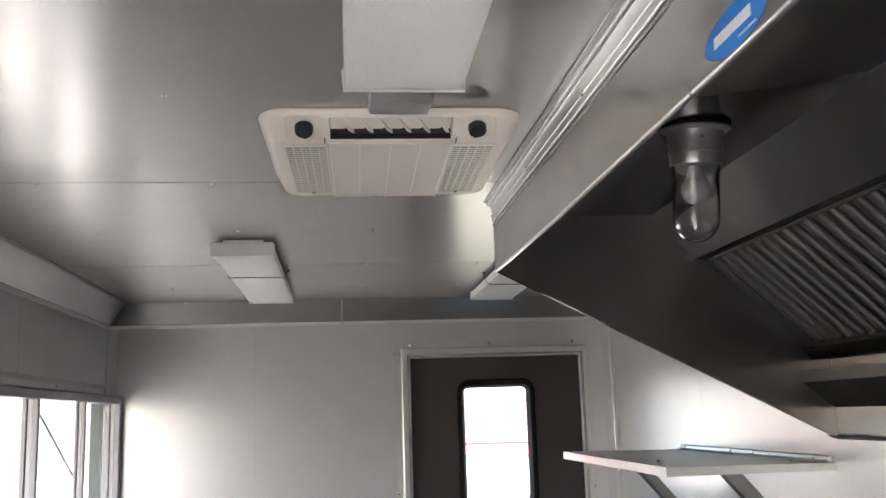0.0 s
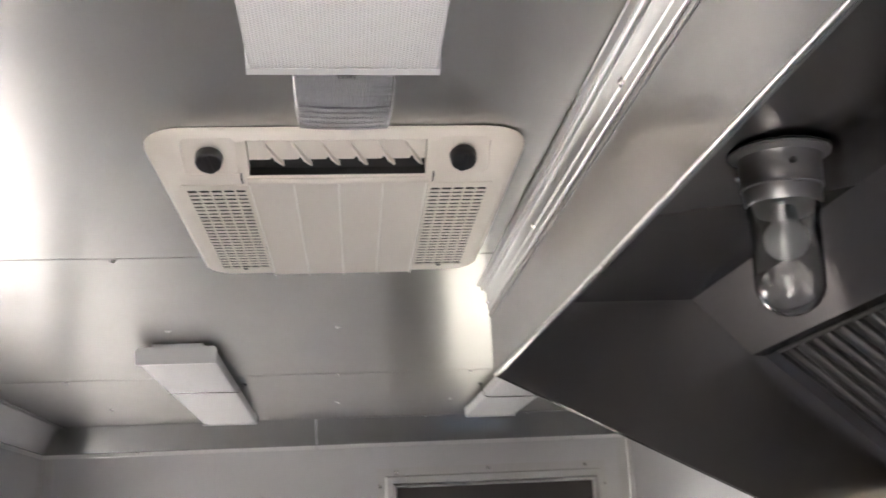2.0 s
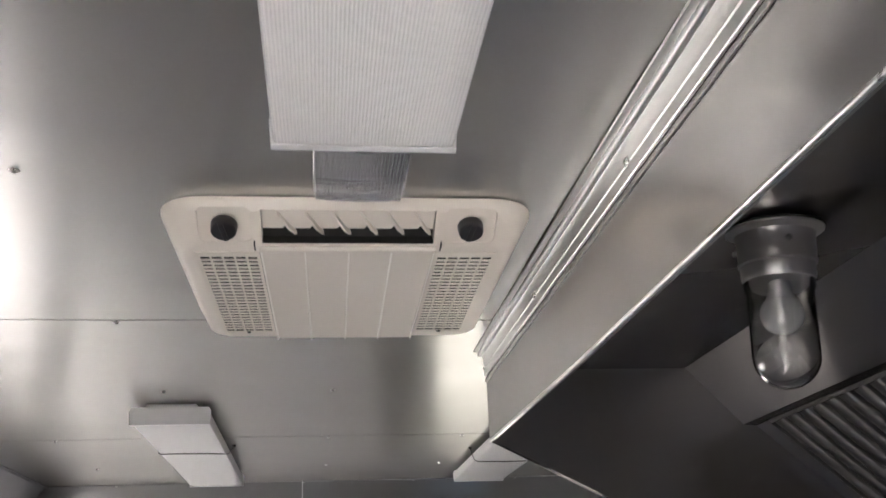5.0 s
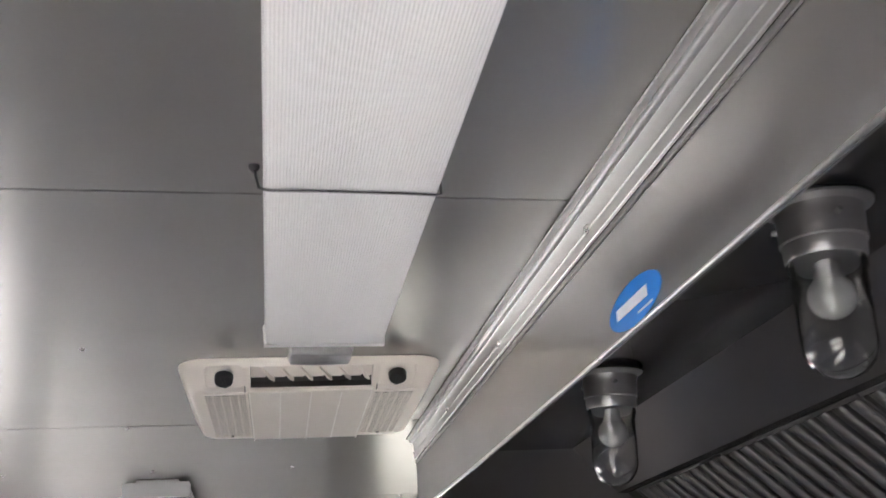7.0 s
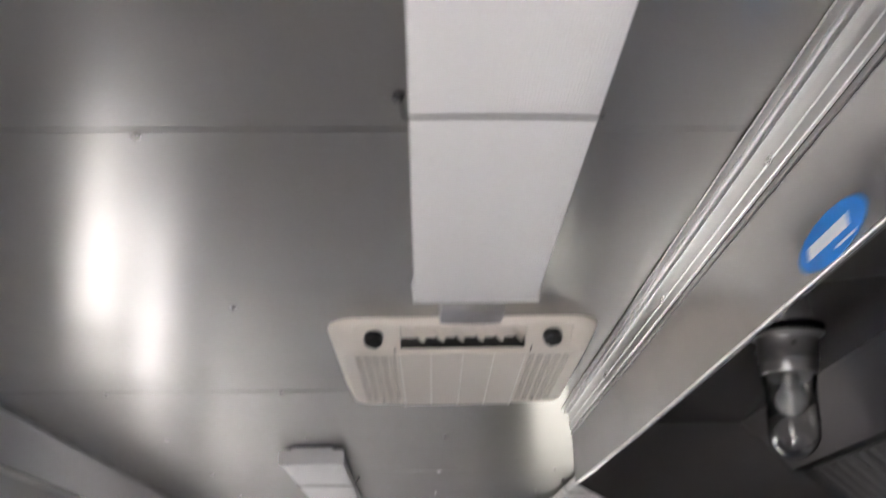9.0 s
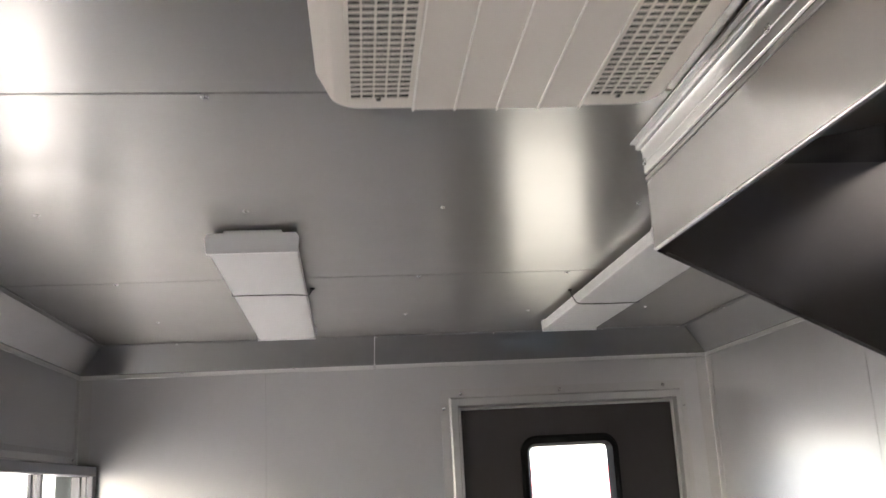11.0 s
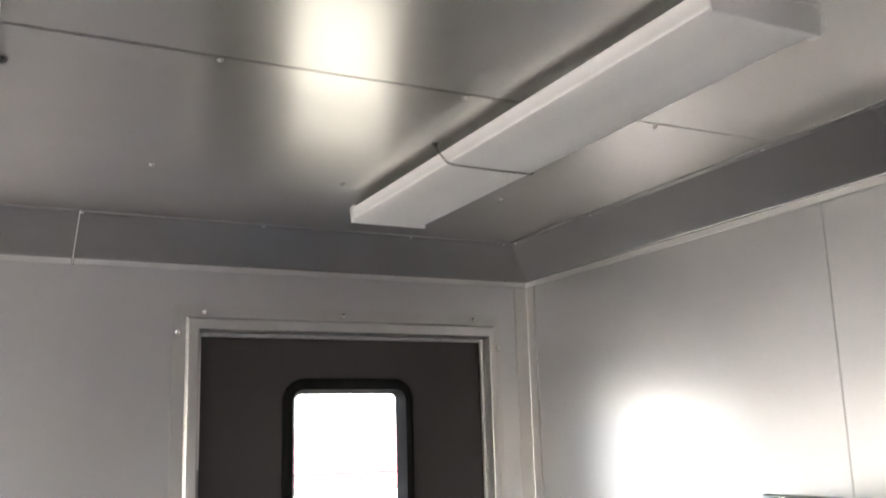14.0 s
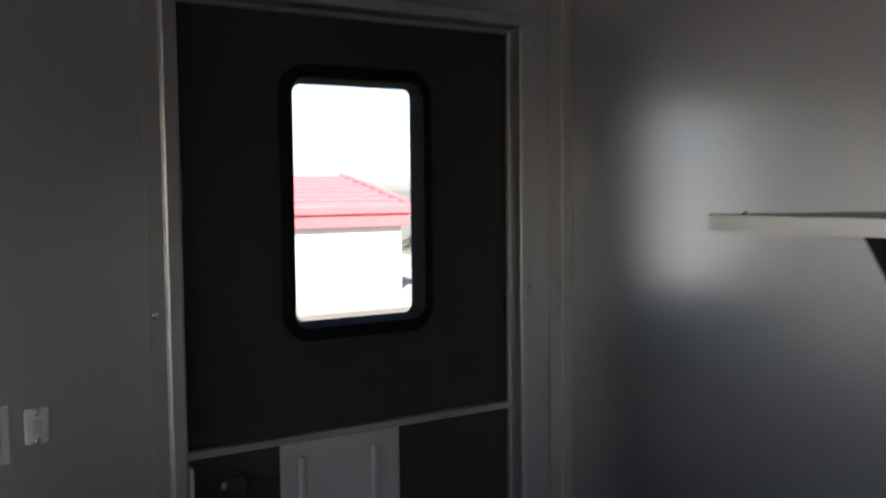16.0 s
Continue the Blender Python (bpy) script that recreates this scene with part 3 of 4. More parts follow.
prism(bm, rounded(LX0 + 0.012, LX1 - 0.012, 0.612, SPLIT - 0.042, 0.05), "y", FACE - 0.05, FACE - 0.011)
carve(house, [in_door(bm)])
for x in (LX0 + 0.040, LX1 - 0.072):
    bm = bmesh.new()
    box(bm, x, x + 0.016, FACE - 0.020, FACE - 0.010, 0.63, SPLIT - 0.048, bevel=0.004)
    part("rib", in_door(bm), GREY_PLASTIC, door)
bm = bmesh.new()
box(bm, OX0 + 0.002, OX0 + 0.012, FACE - 0.045, FACE - 0.0005, 0.80, SPLIT - 0.026, bevel=0.003)
part("edge_plate", in_door(bm), WHITE_PLASTIC, door, "pale edge plate")
bm = bmesh.new()
lathe(bm, [(0.0, -0.045), (0.02, -0.043), (0.030, -0.034), (0.030, -0.022), (0.014, -0.014), (0.014, 0.0), (0.0, 0.0)], 20, pose(0.462, FACE, 0.868, -90, 0, 0))
part("knob", in_door(bm), BLACK, door, "black door knob", True)
# hinge on the jamb and screws on the frame's flange
for z in (1.50, 0.6):
    bm = bmesh.new()
    box(bm, OX0 - 0.011, OX0 + 0.004, Y1 - 0.006, Y1 + 0.02, z - 0.045, z + 0.045, bevel=0.003)
    part("hinge", in_door(bm), CAST, door, "small metal hinge")
for at in ((0.304, 1.895), (0.304, 1.25), (1.256, 1.25), (1.256, 1.868), (0.372, 1.950), (0.761, 1.952), (1.177, 1.952)):
    screw(door, (at[0], Y1 - 0.003, at[1]), (-90, 0, 0))


# ---- serving window ----
FX0, FX1 = X0 - 0.002, -0.978           # depth of the frame


def serving_window(name, y0, y1, z0, z1, m1, m2, label):
    ym = (y0 + y1) / 2
    ob = thing(name, (X0, ym, z0), label, "window", kind="structure")

    def add(nm, dims, mat, bevel=0.004, tag=""):
        bm = bmesh.new()
        box(bm, *dims, bevel=bevel)
        bmesh.ops.translate(bm, verts=bm.verts, vec=(-X0, -ym, -z0))
        return part(nm, bm, mat, ob, tag)

    add("frame_head", (FX0, FX1, y0 - 0.035, y1 + 0.030, z1 - 0.012, z1 + 0.022), VINYL)
    add("frame_sill", (FX0, FX1 + 0.01, y0 - 0.035, y1 + 0.030, z0 - 0.022, z0 + 0.012), VINYL)
    add("frame_jamb", (FX0, FX1, y0 - 0.035, y0, z0 + 0.0125, z1 - 0.0125), VINYL)
    add("frame_jamb", (-1.050, -1.022, y1 - 0.022, y1 + 0.030, z0 + 0.0125, z1 - 0.0125), VINYL)
    add("frame_jamb", (-1.020, -1.002, y1 - 0.012, y1 + 0.030, z0 + 0.0125, z1 - 0.0125), VINYL_LIGHT)
    add("frame_jamb", (-1.000, FX1, y1 - 0.018, y1 + 0.030, z0 + 0.0125, z1 - 0.0125), VINYL)
    for y, x0, x1 in ((m1, -1.032, -0.976), (m2, -1.022, -0.980)):
        third = (x1 - x0) / 3
        for k, mat in enumerate((VINYL, VINYL_LIGHT, VINYL)):
            add("mullion", (x0 + k * third + 0.0005, x0 + (k + 1) * third - 0.0005, y + 0.006 * (k == 1), y + 0.022, z0 + 0.0125, z1 - 0.0125), mat, 0.003)
    add("reveal", (X0 - 0.058, X0 - 0.003, y1 - 0.008, y1 - 0.001, z0, z1), TEAL, 0.0, "weathered teal-grey reveal")
    add("reveal", (X0 - 0.058, X0 - 0.003, y0 + 0.001, y0 + 0.008, z0, z1), TEAL, 0.0, "weathered teal-grey reveal")
    add("reveal", (X0 - 0.058, X0 - 0.003, y0 + 0.009, y1 - 0.009, z1 - 0.008, z1 - 0.001), TEAL, 0.0, "weathered teal-grey reveal")
    for a, b, x in ((y0, m1 + 0.002, -1.020), (m1 + 0.018, m2 + 0.002, -1.034), (m2 + 0.018, y1 - 0.014, -1.020)):
        add("pane", (x - 0.002, x + 0.002, a, b, z0 + 0.010, z1 - 0.010), GLASS, 0.0, "clear window pane")
    return ob


serving_window("window_1", WY0, WY1, WZ0, WZ1, 3.485, 4.095, "grey-framed three-pane serving window beside the end wall, bright outside")
# out of view, added so that daylight and sun fill the room
serving_window("unseen_fill_window", NY0, NY1, NZ0, NZ1, -1.41, -0.61, "unseen three-pane window opposite the hood, added to let in fill light")
# header strip over the window, screwed to the wall
bm = bmesh.new()
prism(bm, [(X0, 1.755), (X0 + 0.012, 1.755), (X0 + 0.014, 1.775), (X0 + 0.003, 1.795), (X0, 1.795)], "y", 2.2, Y1 - 0.05)
header = structure("trim_header", bm, FRAME_METAL, "aluminium strip above the serving window", "trim")
for y in (3.1, 3.9, 4.64):
    screw(header, (X0 + 0.012, y, 1.766), (0, -90, 0))

# ---- exhaust hood ----
HZ = 1.971                               # bottom of the front face
TOP = 2.128                              # underside of the hood's roof
BX, BZ = 1.347, 1.516                    # back lower corner
hood = thing("exhaust_hood", (HX, 1.055, BZ), "brushed stainless steel exhaust hood with a sloping open underside", "exhaust hood")


def in_hood(bm):
    bmesh.ops.translate(bm, verts=bm.verts, vec=(-HX, -1.055, -BZ))
    return bm


def hood_part(name, prof, a=HY0 + 0.0015, b=HY1 - 0.0015, mat=None, label=""):
    bm = bmesh.new()
    prism(bm, prof, "y", a, b)
    return part(name, in_hood(bm), mat or HOOD_SHADE_STEEL, hood, label)


bm = bmesh.new()
rings = []
for y, z in ((HY0 + 0.0015, HZ), (1.90, HZ), (HY1 - 0.0015, HZ + 0.009)):
    rings.append([(px, y, pz) for px, pz in ((HX, CEIL - 0.0005), (HX, z + 0.0056), (HX, z + 0.0036), (HX + 0.0004, z + 0.0012), (HX + 0.0013, z + 0.0003), (HX + 0.0026, z), (HX + 0.0085, z), (HX + 0.0085, z + 0.0015), (HX + 0.0032, z + 0.003), (HX + 0.0032, CEIL - 0.0005))])
loft(bm, rings)
part("front_panel", in_hood(bm), HOOD_FRONT, hood, "brushed steel front panel", True)
bm = bmesh.new()
tube(bm, [(HX + 0.0018, y, z + 0.0012) for y, z in ((HY0 + 0.002, HZ), (1.90, HZ), (HY1 - 0.002, HZ + 0.009))], 0.0030, 12)
part("hem", in_hood(bm), HEM_METAL, hood, "bright rolled lower edge", True)
# inner panels take the darkened steel, so their shade is partly colour
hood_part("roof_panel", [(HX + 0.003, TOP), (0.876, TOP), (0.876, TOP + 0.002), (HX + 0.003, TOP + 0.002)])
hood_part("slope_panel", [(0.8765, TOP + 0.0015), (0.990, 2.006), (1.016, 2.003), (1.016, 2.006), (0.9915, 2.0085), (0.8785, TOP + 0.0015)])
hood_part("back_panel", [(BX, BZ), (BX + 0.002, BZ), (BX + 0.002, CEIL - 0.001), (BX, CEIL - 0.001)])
# ledge, trough and lip wear the steel that is darkened as shade
hood_part("filter_ledge", [(1.268, 1.752), (1.295, 1.728), (1.345, 1.728), (1.345, 1.731), (1.296, 1.731), (1.270, 1.756)], mat=TROUGH_SHADE_STEEL, label="steel with the hood's inner shade in its colour")
hood_part("grease_trough", [(1.262, 1.700), (1.262, 1.668), (1.345, 1.600), (1.345, 1.604), (1.265, 1.671), (1.265, 1.700)], mat=TROUGH_SHADE_STEEL, label="steel with the hood's inner shade in its colour")
hood_part("back_lip", [(1.316, BZ + 0.012), (1.318, BZ + 0.010), (BX, BZ + 0.0005), (BX, BZ + 0.003)], mat=TROUGH_SHADE_STEEL, label="steel with the hood's inner shade in its colour")
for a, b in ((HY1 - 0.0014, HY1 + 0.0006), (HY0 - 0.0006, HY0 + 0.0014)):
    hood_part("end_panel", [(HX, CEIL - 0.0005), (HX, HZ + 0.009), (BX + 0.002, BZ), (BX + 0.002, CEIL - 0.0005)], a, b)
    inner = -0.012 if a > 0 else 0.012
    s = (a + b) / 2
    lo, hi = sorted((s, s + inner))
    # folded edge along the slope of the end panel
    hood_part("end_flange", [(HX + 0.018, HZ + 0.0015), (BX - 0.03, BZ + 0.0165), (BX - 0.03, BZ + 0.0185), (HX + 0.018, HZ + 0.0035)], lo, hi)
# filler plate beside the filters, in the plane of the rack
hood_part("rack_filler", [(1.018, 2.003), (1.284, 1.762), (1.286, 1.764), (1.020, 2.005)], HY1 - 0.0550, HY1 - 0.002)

# baffle filters on the sloping rack
FA, FB = Vector((1.018, 2.003)), Vector((1.284, 1.762))
run = FB - FA
LEN = run.length
TILT = math.degrees(math.atan2(-run.y, run.x))
FW = 0.508


def filter_pose(y):
    return pose(FA.x, y, FA.y, 0, TILT, 0)


def build_filter():
    ob = thing("baffle_filter", (0, 0, 0), "stainless steel baffle grease filter leaning in the hood's rack", "grease filter", group="grease filters in the hood")
    # local x runs down the slope, y along the hood, -z towards the room
    # near-black plate stands for the shade between the baffles
    bm = bmesh.new()
    box(bm, 0.0, LEN, 0.0, FW, 0.030, 0.034)
    part("baffle_shade", bm, DARK, ob)
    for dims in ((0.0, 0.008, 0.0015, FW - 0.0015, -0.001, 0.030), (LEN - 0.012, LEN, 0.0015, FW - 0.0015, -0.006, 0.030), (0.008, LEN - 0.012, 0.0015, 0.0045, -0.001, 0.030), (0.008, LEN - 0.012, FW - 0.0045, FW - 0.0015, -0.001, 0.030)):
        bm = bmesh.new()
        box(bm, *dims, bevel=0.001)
        part("rim", bm, FILTER_SHADE_STEEL, ob)
    n = 10
    pitch = (FW - 0.009) / n
    bm = bmesh.new()
    w, t = pitch * 0.62, 0.0012
    arch = [(w / 2 * math.sin(radians(a)), 0.006 - 0.009 * math.cos(radians(a))) for a in range(-90, 91, 15)]
    prof = [(-w / 2, 0.012), *arch, (w / 2, 0.012), (w / 2 - t, 0.012), *[(y * (1 - 2 * t / w), z + t) for y, z in reversed(arch)], (-w / 2 + t, 0.012)]
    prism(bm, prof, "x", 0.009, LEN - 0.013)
    data = mesh_of("baffle", bm, FILTER_SHADE_STEEL, True)
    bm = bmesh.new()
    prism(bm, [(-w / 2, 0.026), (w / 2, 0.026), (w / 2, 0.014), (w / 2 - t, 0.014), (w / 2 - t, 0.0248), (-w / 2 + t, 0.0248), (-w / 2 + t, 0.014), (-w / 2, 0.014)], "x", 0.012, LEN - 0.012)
    back = mesh_of("baffle", bm, FILTER_SHADE_STEEL)
    for i in range(n):
        for d, off in ((data, 0.0), (back, pitch / 2)):
            if off and i == n - 1:
                continue
            b = new("baffle", d)
            b.parent = ob
            b.matrix_basis = pose(0, 0.0045 + pitch * (i + 0.5) + off, 0)
    return ob


first = build_filter()
first.matrix_basis = filter_pose(HY1 - 0.056 - FW)
for i in range(1, 5):
    copy_thing(first, filter_pose(HY1 - 0.056 - FW - i * (FW + 0.003)))


# ---- angle strip where the hood meets the ceiling ----
strip = thing("hood_trim_strip", (HX, 1.05, CEIL), "shiny aluminium angle strip between hood and ceiling", "trim")


def in_strip(bm):
    bmesh.ops.translate(bm, verts=bm.verts, vec=(-HX, -1.05, -CEIL))
    return bm


bm = bmesh.new()
e = HX - 0.0008
bead = [(e - 0.0105 - 0.0055 * math.sin(radians(a)), CEIL - 0.0085 - 0.0050 * math.cos(radians(a))) for a in range(-30, 111, 20)]
prism(bm, [(e, CEIL - 0.0560), (e - 0.0030, CEIL - 0.0560), (e - 0.0042, CEIL - 0.0545), (e - 0.0042, CEIL - 0.0400), (e - 0.0056, CEIL - 0.0385), (e - 0.0056, CEIL - 0.0365), (e - 0.0044, CEIL - 0.0350), (e - 0.0046, CEIL - 0.0190),
          (e - 0.0064, CEIL - 0.0150), *bead, (e - 0.0150, CEIL - 0.0040), (e - 0.0235, CEIL - 0.0030), (e - 0.0245, CEIL - 0.0004), (e, CEIL - 0.0004)], "y", HY0, HY1 - 0.006)
part("angle", in_strip(bm), TRIM_METAL, strip, "", True)
bm = bmesh.new()
prism(bm, [(e, CEIL - 0.0590), (e - 0.0014, CEIL - 0.0595), (e - 0.0026, CEIL - 0.0630), (e - 0.0018, CEIL - 0.0670), (e, CEIL - 0.0680)], "y", HY0, HY1 - 0.002)
part("lip", in_strip(bm), FRAME_METAL, strip, "", True)
for i in range(7):
    screw(strip, (HX - 0.0062, 2.562 - 0.4775 * i, 2.129), (0, 90, 0))

# ---- round maker's sticker on the hood ----
sticker = thing("oval_sticker", (HX - 0.0006, 1.034, 1.998), "blue oval maker's sticker on the hood front", "sticker")
bm = bmesh.new()
prism(bm, [(0.0765 * math.cos(2 * math.pi * i / 48), 0.0245 * math.sin(2 * math.pi * i / 48)) for i in range(48)], "x", -0.0006, 0.0)
part("disc", bm, BLUE, sticker)
# plain white bars
for y0, y1, z0, z1 in ((-0.040, 0.052, -0.006, 0.007), (-0.050, -0.008, -0.0160, -0.0135)):
    bm = bmesh.new()
    box(bm, -0.0011, -0.0007, y0, y1, z0, z1)
    part("bar", bm, STICKER_WHITE, sticker)


# ---- vapour-proof jar lamps under the hood ----
def build_jar_lamp():
    ob = thing("jar_lamp", (0, 0, 0), "unlit lamp with a clear glass jar and cast metal base", "lamp", group="jar lamps under the hood")
    bm = bmesh.new()
    lathe(bm, [(0, -0.001), (0.0625, -0.001), (0.0640, -0.003), (0.0635, -0.006), (0.0590, -0.0085), (0.0530, -0.011), (0.0515, -0.015), (0.0500, -0.045), (0.0512, -0.047), (0.0512, -0.051), (0.0485, -0.053), (0.0475, -0.070), (0.0455, -0.073), (0.042, -0.073), (0, -0.070)], 40)
    part("base", bm, CAST, ob, "cast aluminium base", True)
    bm = bmesh.new()
    lathe(bm, [(0.0600, -0.0002), (0.0652, -0.0002), (0.0655, -0.0028), (0.0642, -0.0032)], 40)
    part("gasket", bm, RUBBER, ob, "black gasket", True)
    for k in range(3):
        bm = bmesh.new()
        lathe(bm, [(0, 0.0), (0.004, 0.0), (0.004, 0.006), (0.0025, 0.008), (0, 0.008)], 12, pose(0.0500 * math.cos(2.1 * k + 0.35), 0.0500 * math.sin(2.1 * k + 0.35), -0.028, 90, 0, math.degrees(2.1 * k + 0.35) + 90))
        part("set_screw", bm, DARK_STEEL, ob, "dark set screw")
    bm = bmesh.new()
    ro, t, zt, zb = 0.0430, 0.0028, -0.071, -0.216
    arc = [(ro * math.cos(radians(a)), zb + ro + -ro * math.sin(radians(a))) for a in range(0, 91, 10)]
    arc_in = [((ro - t) * math.cos(radians(a)), zb + ro - (ro - t) * math.sin(radians(a))) for a in range(90, -1, -10)]
    arc[-1], arc_in[0] = (0.0, zb), (0.0, zb + t)
    lathe(bm, [(0.0455, zt), (0.0455, zt - 0.014), (ro, zt - 0.018), *arc, *arc_in, (ro - t, zt), (0.0455, zt)], 40)
    bmesh.ops.remove_doubles(bm, verts=bm.verts, dist=1e-6)
    bmesh.ops.recalc_face_normals(bm, faces=bm.faces)
    jar = part("jar", bm, JAR_GLASS, ob, "clear glass jar", True)
    jar.visible_shadow = False
    bm = bmesh.new()
    rad, zc = 0.0290, -0.1145
    ball = [(rad * math.cos(radians(a)), zc - rad * math.sin(radians(a))) for a in range(-38, 91, 8)]
    ball[-1] = (0.0, zc - rad)
    lathe(bm, [(0, -0.0715), (0.015, -0.0715), (0.0160, -0.082), (0.0205, -0.095), *ball], 32)
    part("bulb", bm, FROST, ob, "frosted bulb", True)
    return ob


lamp = build_jar_lamp()
lamp.matrix_basis = pose(0.701, 1.793, TOP - 0.0004, 5.0, 1.8, 0)
copy_thing(lamp, pose(0.701, 1.042, TOP - 0.0004, 4.0, 1.8, 0))


# ---- fluorescent wrap lights on the ceiling ----
def build_wrap_light(hook, sag):
    ob = thing("wrap_light", (0, 0, 0), "unlit white fluorescent wrap light with a prismatic lens", "ceiling light", group="wrap lights on the ceiling")
    L = 1.22
    bm = bmesh.new()
    box(bm, -0.062, 0.062, -L / 2 + 0.012, L / 2 - 0.012, -0.020, 0.0, bevel=0.003)
    part("pan", bm, WHITE_PAINT, ob, "white enamelled pan")
    # wrapped lens: thin shell, open at the top
    bm = bmesh.new()
    out = [(-0.086, -0.014), (-0.0925, -0.018), (-0.0945, -0.042), (-0.092, -0.0475), (-0.086, -0.0495), (-0.064, -0.0512), (-0.042, -0.0518), (-0.020, -0.0508), (0.0, -0.0500), (0.020, -0.0508), (0.042, -0.0518), (0.064, -0.0512), (0.086, -0.0495), (0.092, -0.0475), (0.0945, -0.042), (0.0925, -0.018), (0.086, -0.014)]
    inn = [(x * 0.975, z + 0.0022) for x, z in reversed(out)]
    prism(bm, out + inn, "y", -L / 2 + 0.003, L / 2 - 0.003)
    part("lens", bm, LENS, ob, "white prismatic acrylic lens", True)
    bm = bmesh.new()
    for x in (-0.038, 0.038):
        tube(bm, [(x, -L / 2 + 0.04, -0.034), (x, 0, -0.034), (x, L / 2 - 0.04, -0.034)], 0.0125, 16)
    part("tube", bm, WHITE_PAINT, ob, "fluorescent tubes", True)
    for s in (-1, 1):
        bm = bmesh.new()
        prof = [(-0.0955, -0.0537), (0.0955, -0.0537), (0.0985, -0.020), (0.092, -0.0105), (-0.092, -0.0105), (-0.0985, -0.020)]
        y0, y1 = sorted((s * (L / 2 - 0.0022), s * (L / 2 + 0.0010)))
        prism(bm, prof, "y", y0, y1)
        # turned edge gripping the lens
        y2, y3 = sorted((s * (L / 2 - 0.0022), s * (L / 2 - 0.011)))
        prism(bm, [(-0.0953, -0.0537), (0.0953, -0.0537), (0.0953, -0.0526), (-0.0953, -0.0526)], "y", y2, y3)
        part("end_cap", bm, WHITE_PAINT, ob, "white metal end cap")
    # tie wire round the fixture, hooked to eyelets in the ceiling
    yc = L / 2 - hook
    bm = bmesh.new()
    pts = [(-0.105, 0.0, -0.004), (-0.102, -0.25, -0.022), (-0.0985, -0.75, -0.046), (-0.088, -0.98, -0.0540), (-0.05, -1.04, -0.0552), (0.0, -1.05, -0.0560), (0.05, -1.0, -0.0552), (0.088, -0.9, -0.0540), (0.0985, -0.6, -0.046), (0.102, -0.2, -0.022), (0.105, 0.1, -0.004)]
    tube(bm, [(x, yc + sag * k, z) for x, k, z in pts], 0.0015, 8)
    part("tie_wire", bm, CHAIN_METAL, ob, "dark tie wire", True)
    for x, dy in ((-0.105, 0.0), (0.105, 0.1 * sag)):
        bm = bmesh.new()
        lathe(bm, [(0, 0), (0.007, 0), (0.006, -0.004), (0.003, -0.007), (0, -0.007)], 12, pose(x, yc + dy, 0))
        part("eyelet", bm, BLACK, ob, "dark eyelet", True)
    return ob


build_wrap_light(0.509, 0.050).matrix_basis = pose(0.133, 1.565 - 0.611, CEIL - 0.0004, 0, 0, -0.55)
build_wrap_light(0.600, 0.170).matrix_basis = pose(-0.262, 4.280 - 0.611, CEIL - 0.0004)
build_wrap_light(0.470, 0.045).matrix_basis = pose(0.712, 4.296 - 0.611, CEIL - 0.0004)

# ---- small clear lamp beside the air conditioner ----
dome = thing("dome_lamp", (0.140, 1.664, CEIL - 0.0004), "small unlit lamp under a ribbed clear plastic cover", "lamp")
bm = bmesh.new()
box(bm, -0.054, 0.054, -0.070, 0.075, -0.006, 0.0, bevel=0.002)
part("base", bm, LAMP_GREY, dome, "grey plastic base")
bm = bmesh.new()
rings = []
for z, g, far, r in ((-0.0062, 0.0, 0.0, 0.014), (-0.018, 0.0006, 0.003, 0.015), (-0.026, 0.0014, 0.008, 0.017), (-0.0320, 0.0030, 0.015, 0.019), (-0.0345, 0.0070, 0.023, 0.018)):
    rings.append([(x, y, z) for x, y in rounded(-0.057 + g, 0.057 - g, -0.074 + g, 0.088 - far, r + 0.004)])
loft(bm, rings)
cover = part("cover", bm, CLEAR_PLASTIC, dome, "clear moulded plastic cover", True)
cover.visible_shadow = False
# flutes along the flat face, and a lattice on the face that curves up to the ceiling
bm = bmesh.new()
prism(bm, [(-0.0016, -0.0346), (-0.0008, -0.0360), (0.0008, -0.0360), (0.0016, -0.0346)], "y", -0.060, 0.0085)
flute_mesh = mesh_of("flute", bm, RIB_PLASTIC)
for k in range(27):
    flute = new("flute", flute_mesh)
    flute.parent, flute.visible_shadow = cover, False
    flute.matrix_basis = pose(-0.0507 + 0.0039 * k, 0, 0)
bm = bmesh.new()
curve = [(0.0110, -0.0350), (0.0240, -0.0350), (0.0370, -0.0350), (0.0500, -0.0349), (0.0620, -0.0346), (0.0715, -0.0325), (0.0790, -0.0265), (0.0845, -0.0182)]
for y, z in curve:
    tube(bm, [(-0.050, y - 0.003, z - 0.0003), (-0.025, y, z - 0.0006), (0.0, y + 0.001, z - 0.0008), (0.025, y, z - 0.0006), (0.050, y - 0.003, z - 0.0003)], 0.0014, 6)
for k in range(25):
    x = -0.0504 + 0.0042 * k
    tube(bm, [(x, y, z) for y, z in curve], 0.0010, 6)
lattice = part("lattice", bm, RIB_PLASTIC, cover, "moulded lattice", True)
lattice.visible_shadow = False
bm = bmesh.new()
lathe(bm, [(0, -0.012), (0.006, -0.011), (0.008, -0.004), (0.006, 0.004), (0.005, 0.014), (0, 0.014)], 16, pose(0.022, -0.035, -0.018, 0, 90, 30))
part("bulb", bm, FROST, dome, "small clear bulb", True)
bm = bmesh.new()
lathe(bm, [(0, -0.011), (0.0065, -0.011), (0.0065, 0.011), (0, 0.011)], 16, pose(0.003, -0.035, -0.018, 0, 90, 0))
part("socket", bm, BLACK, dome, "dark lamp socket", True)

# ---- ceiling air conditioner ----
AX, AY = 0.137, 2.055
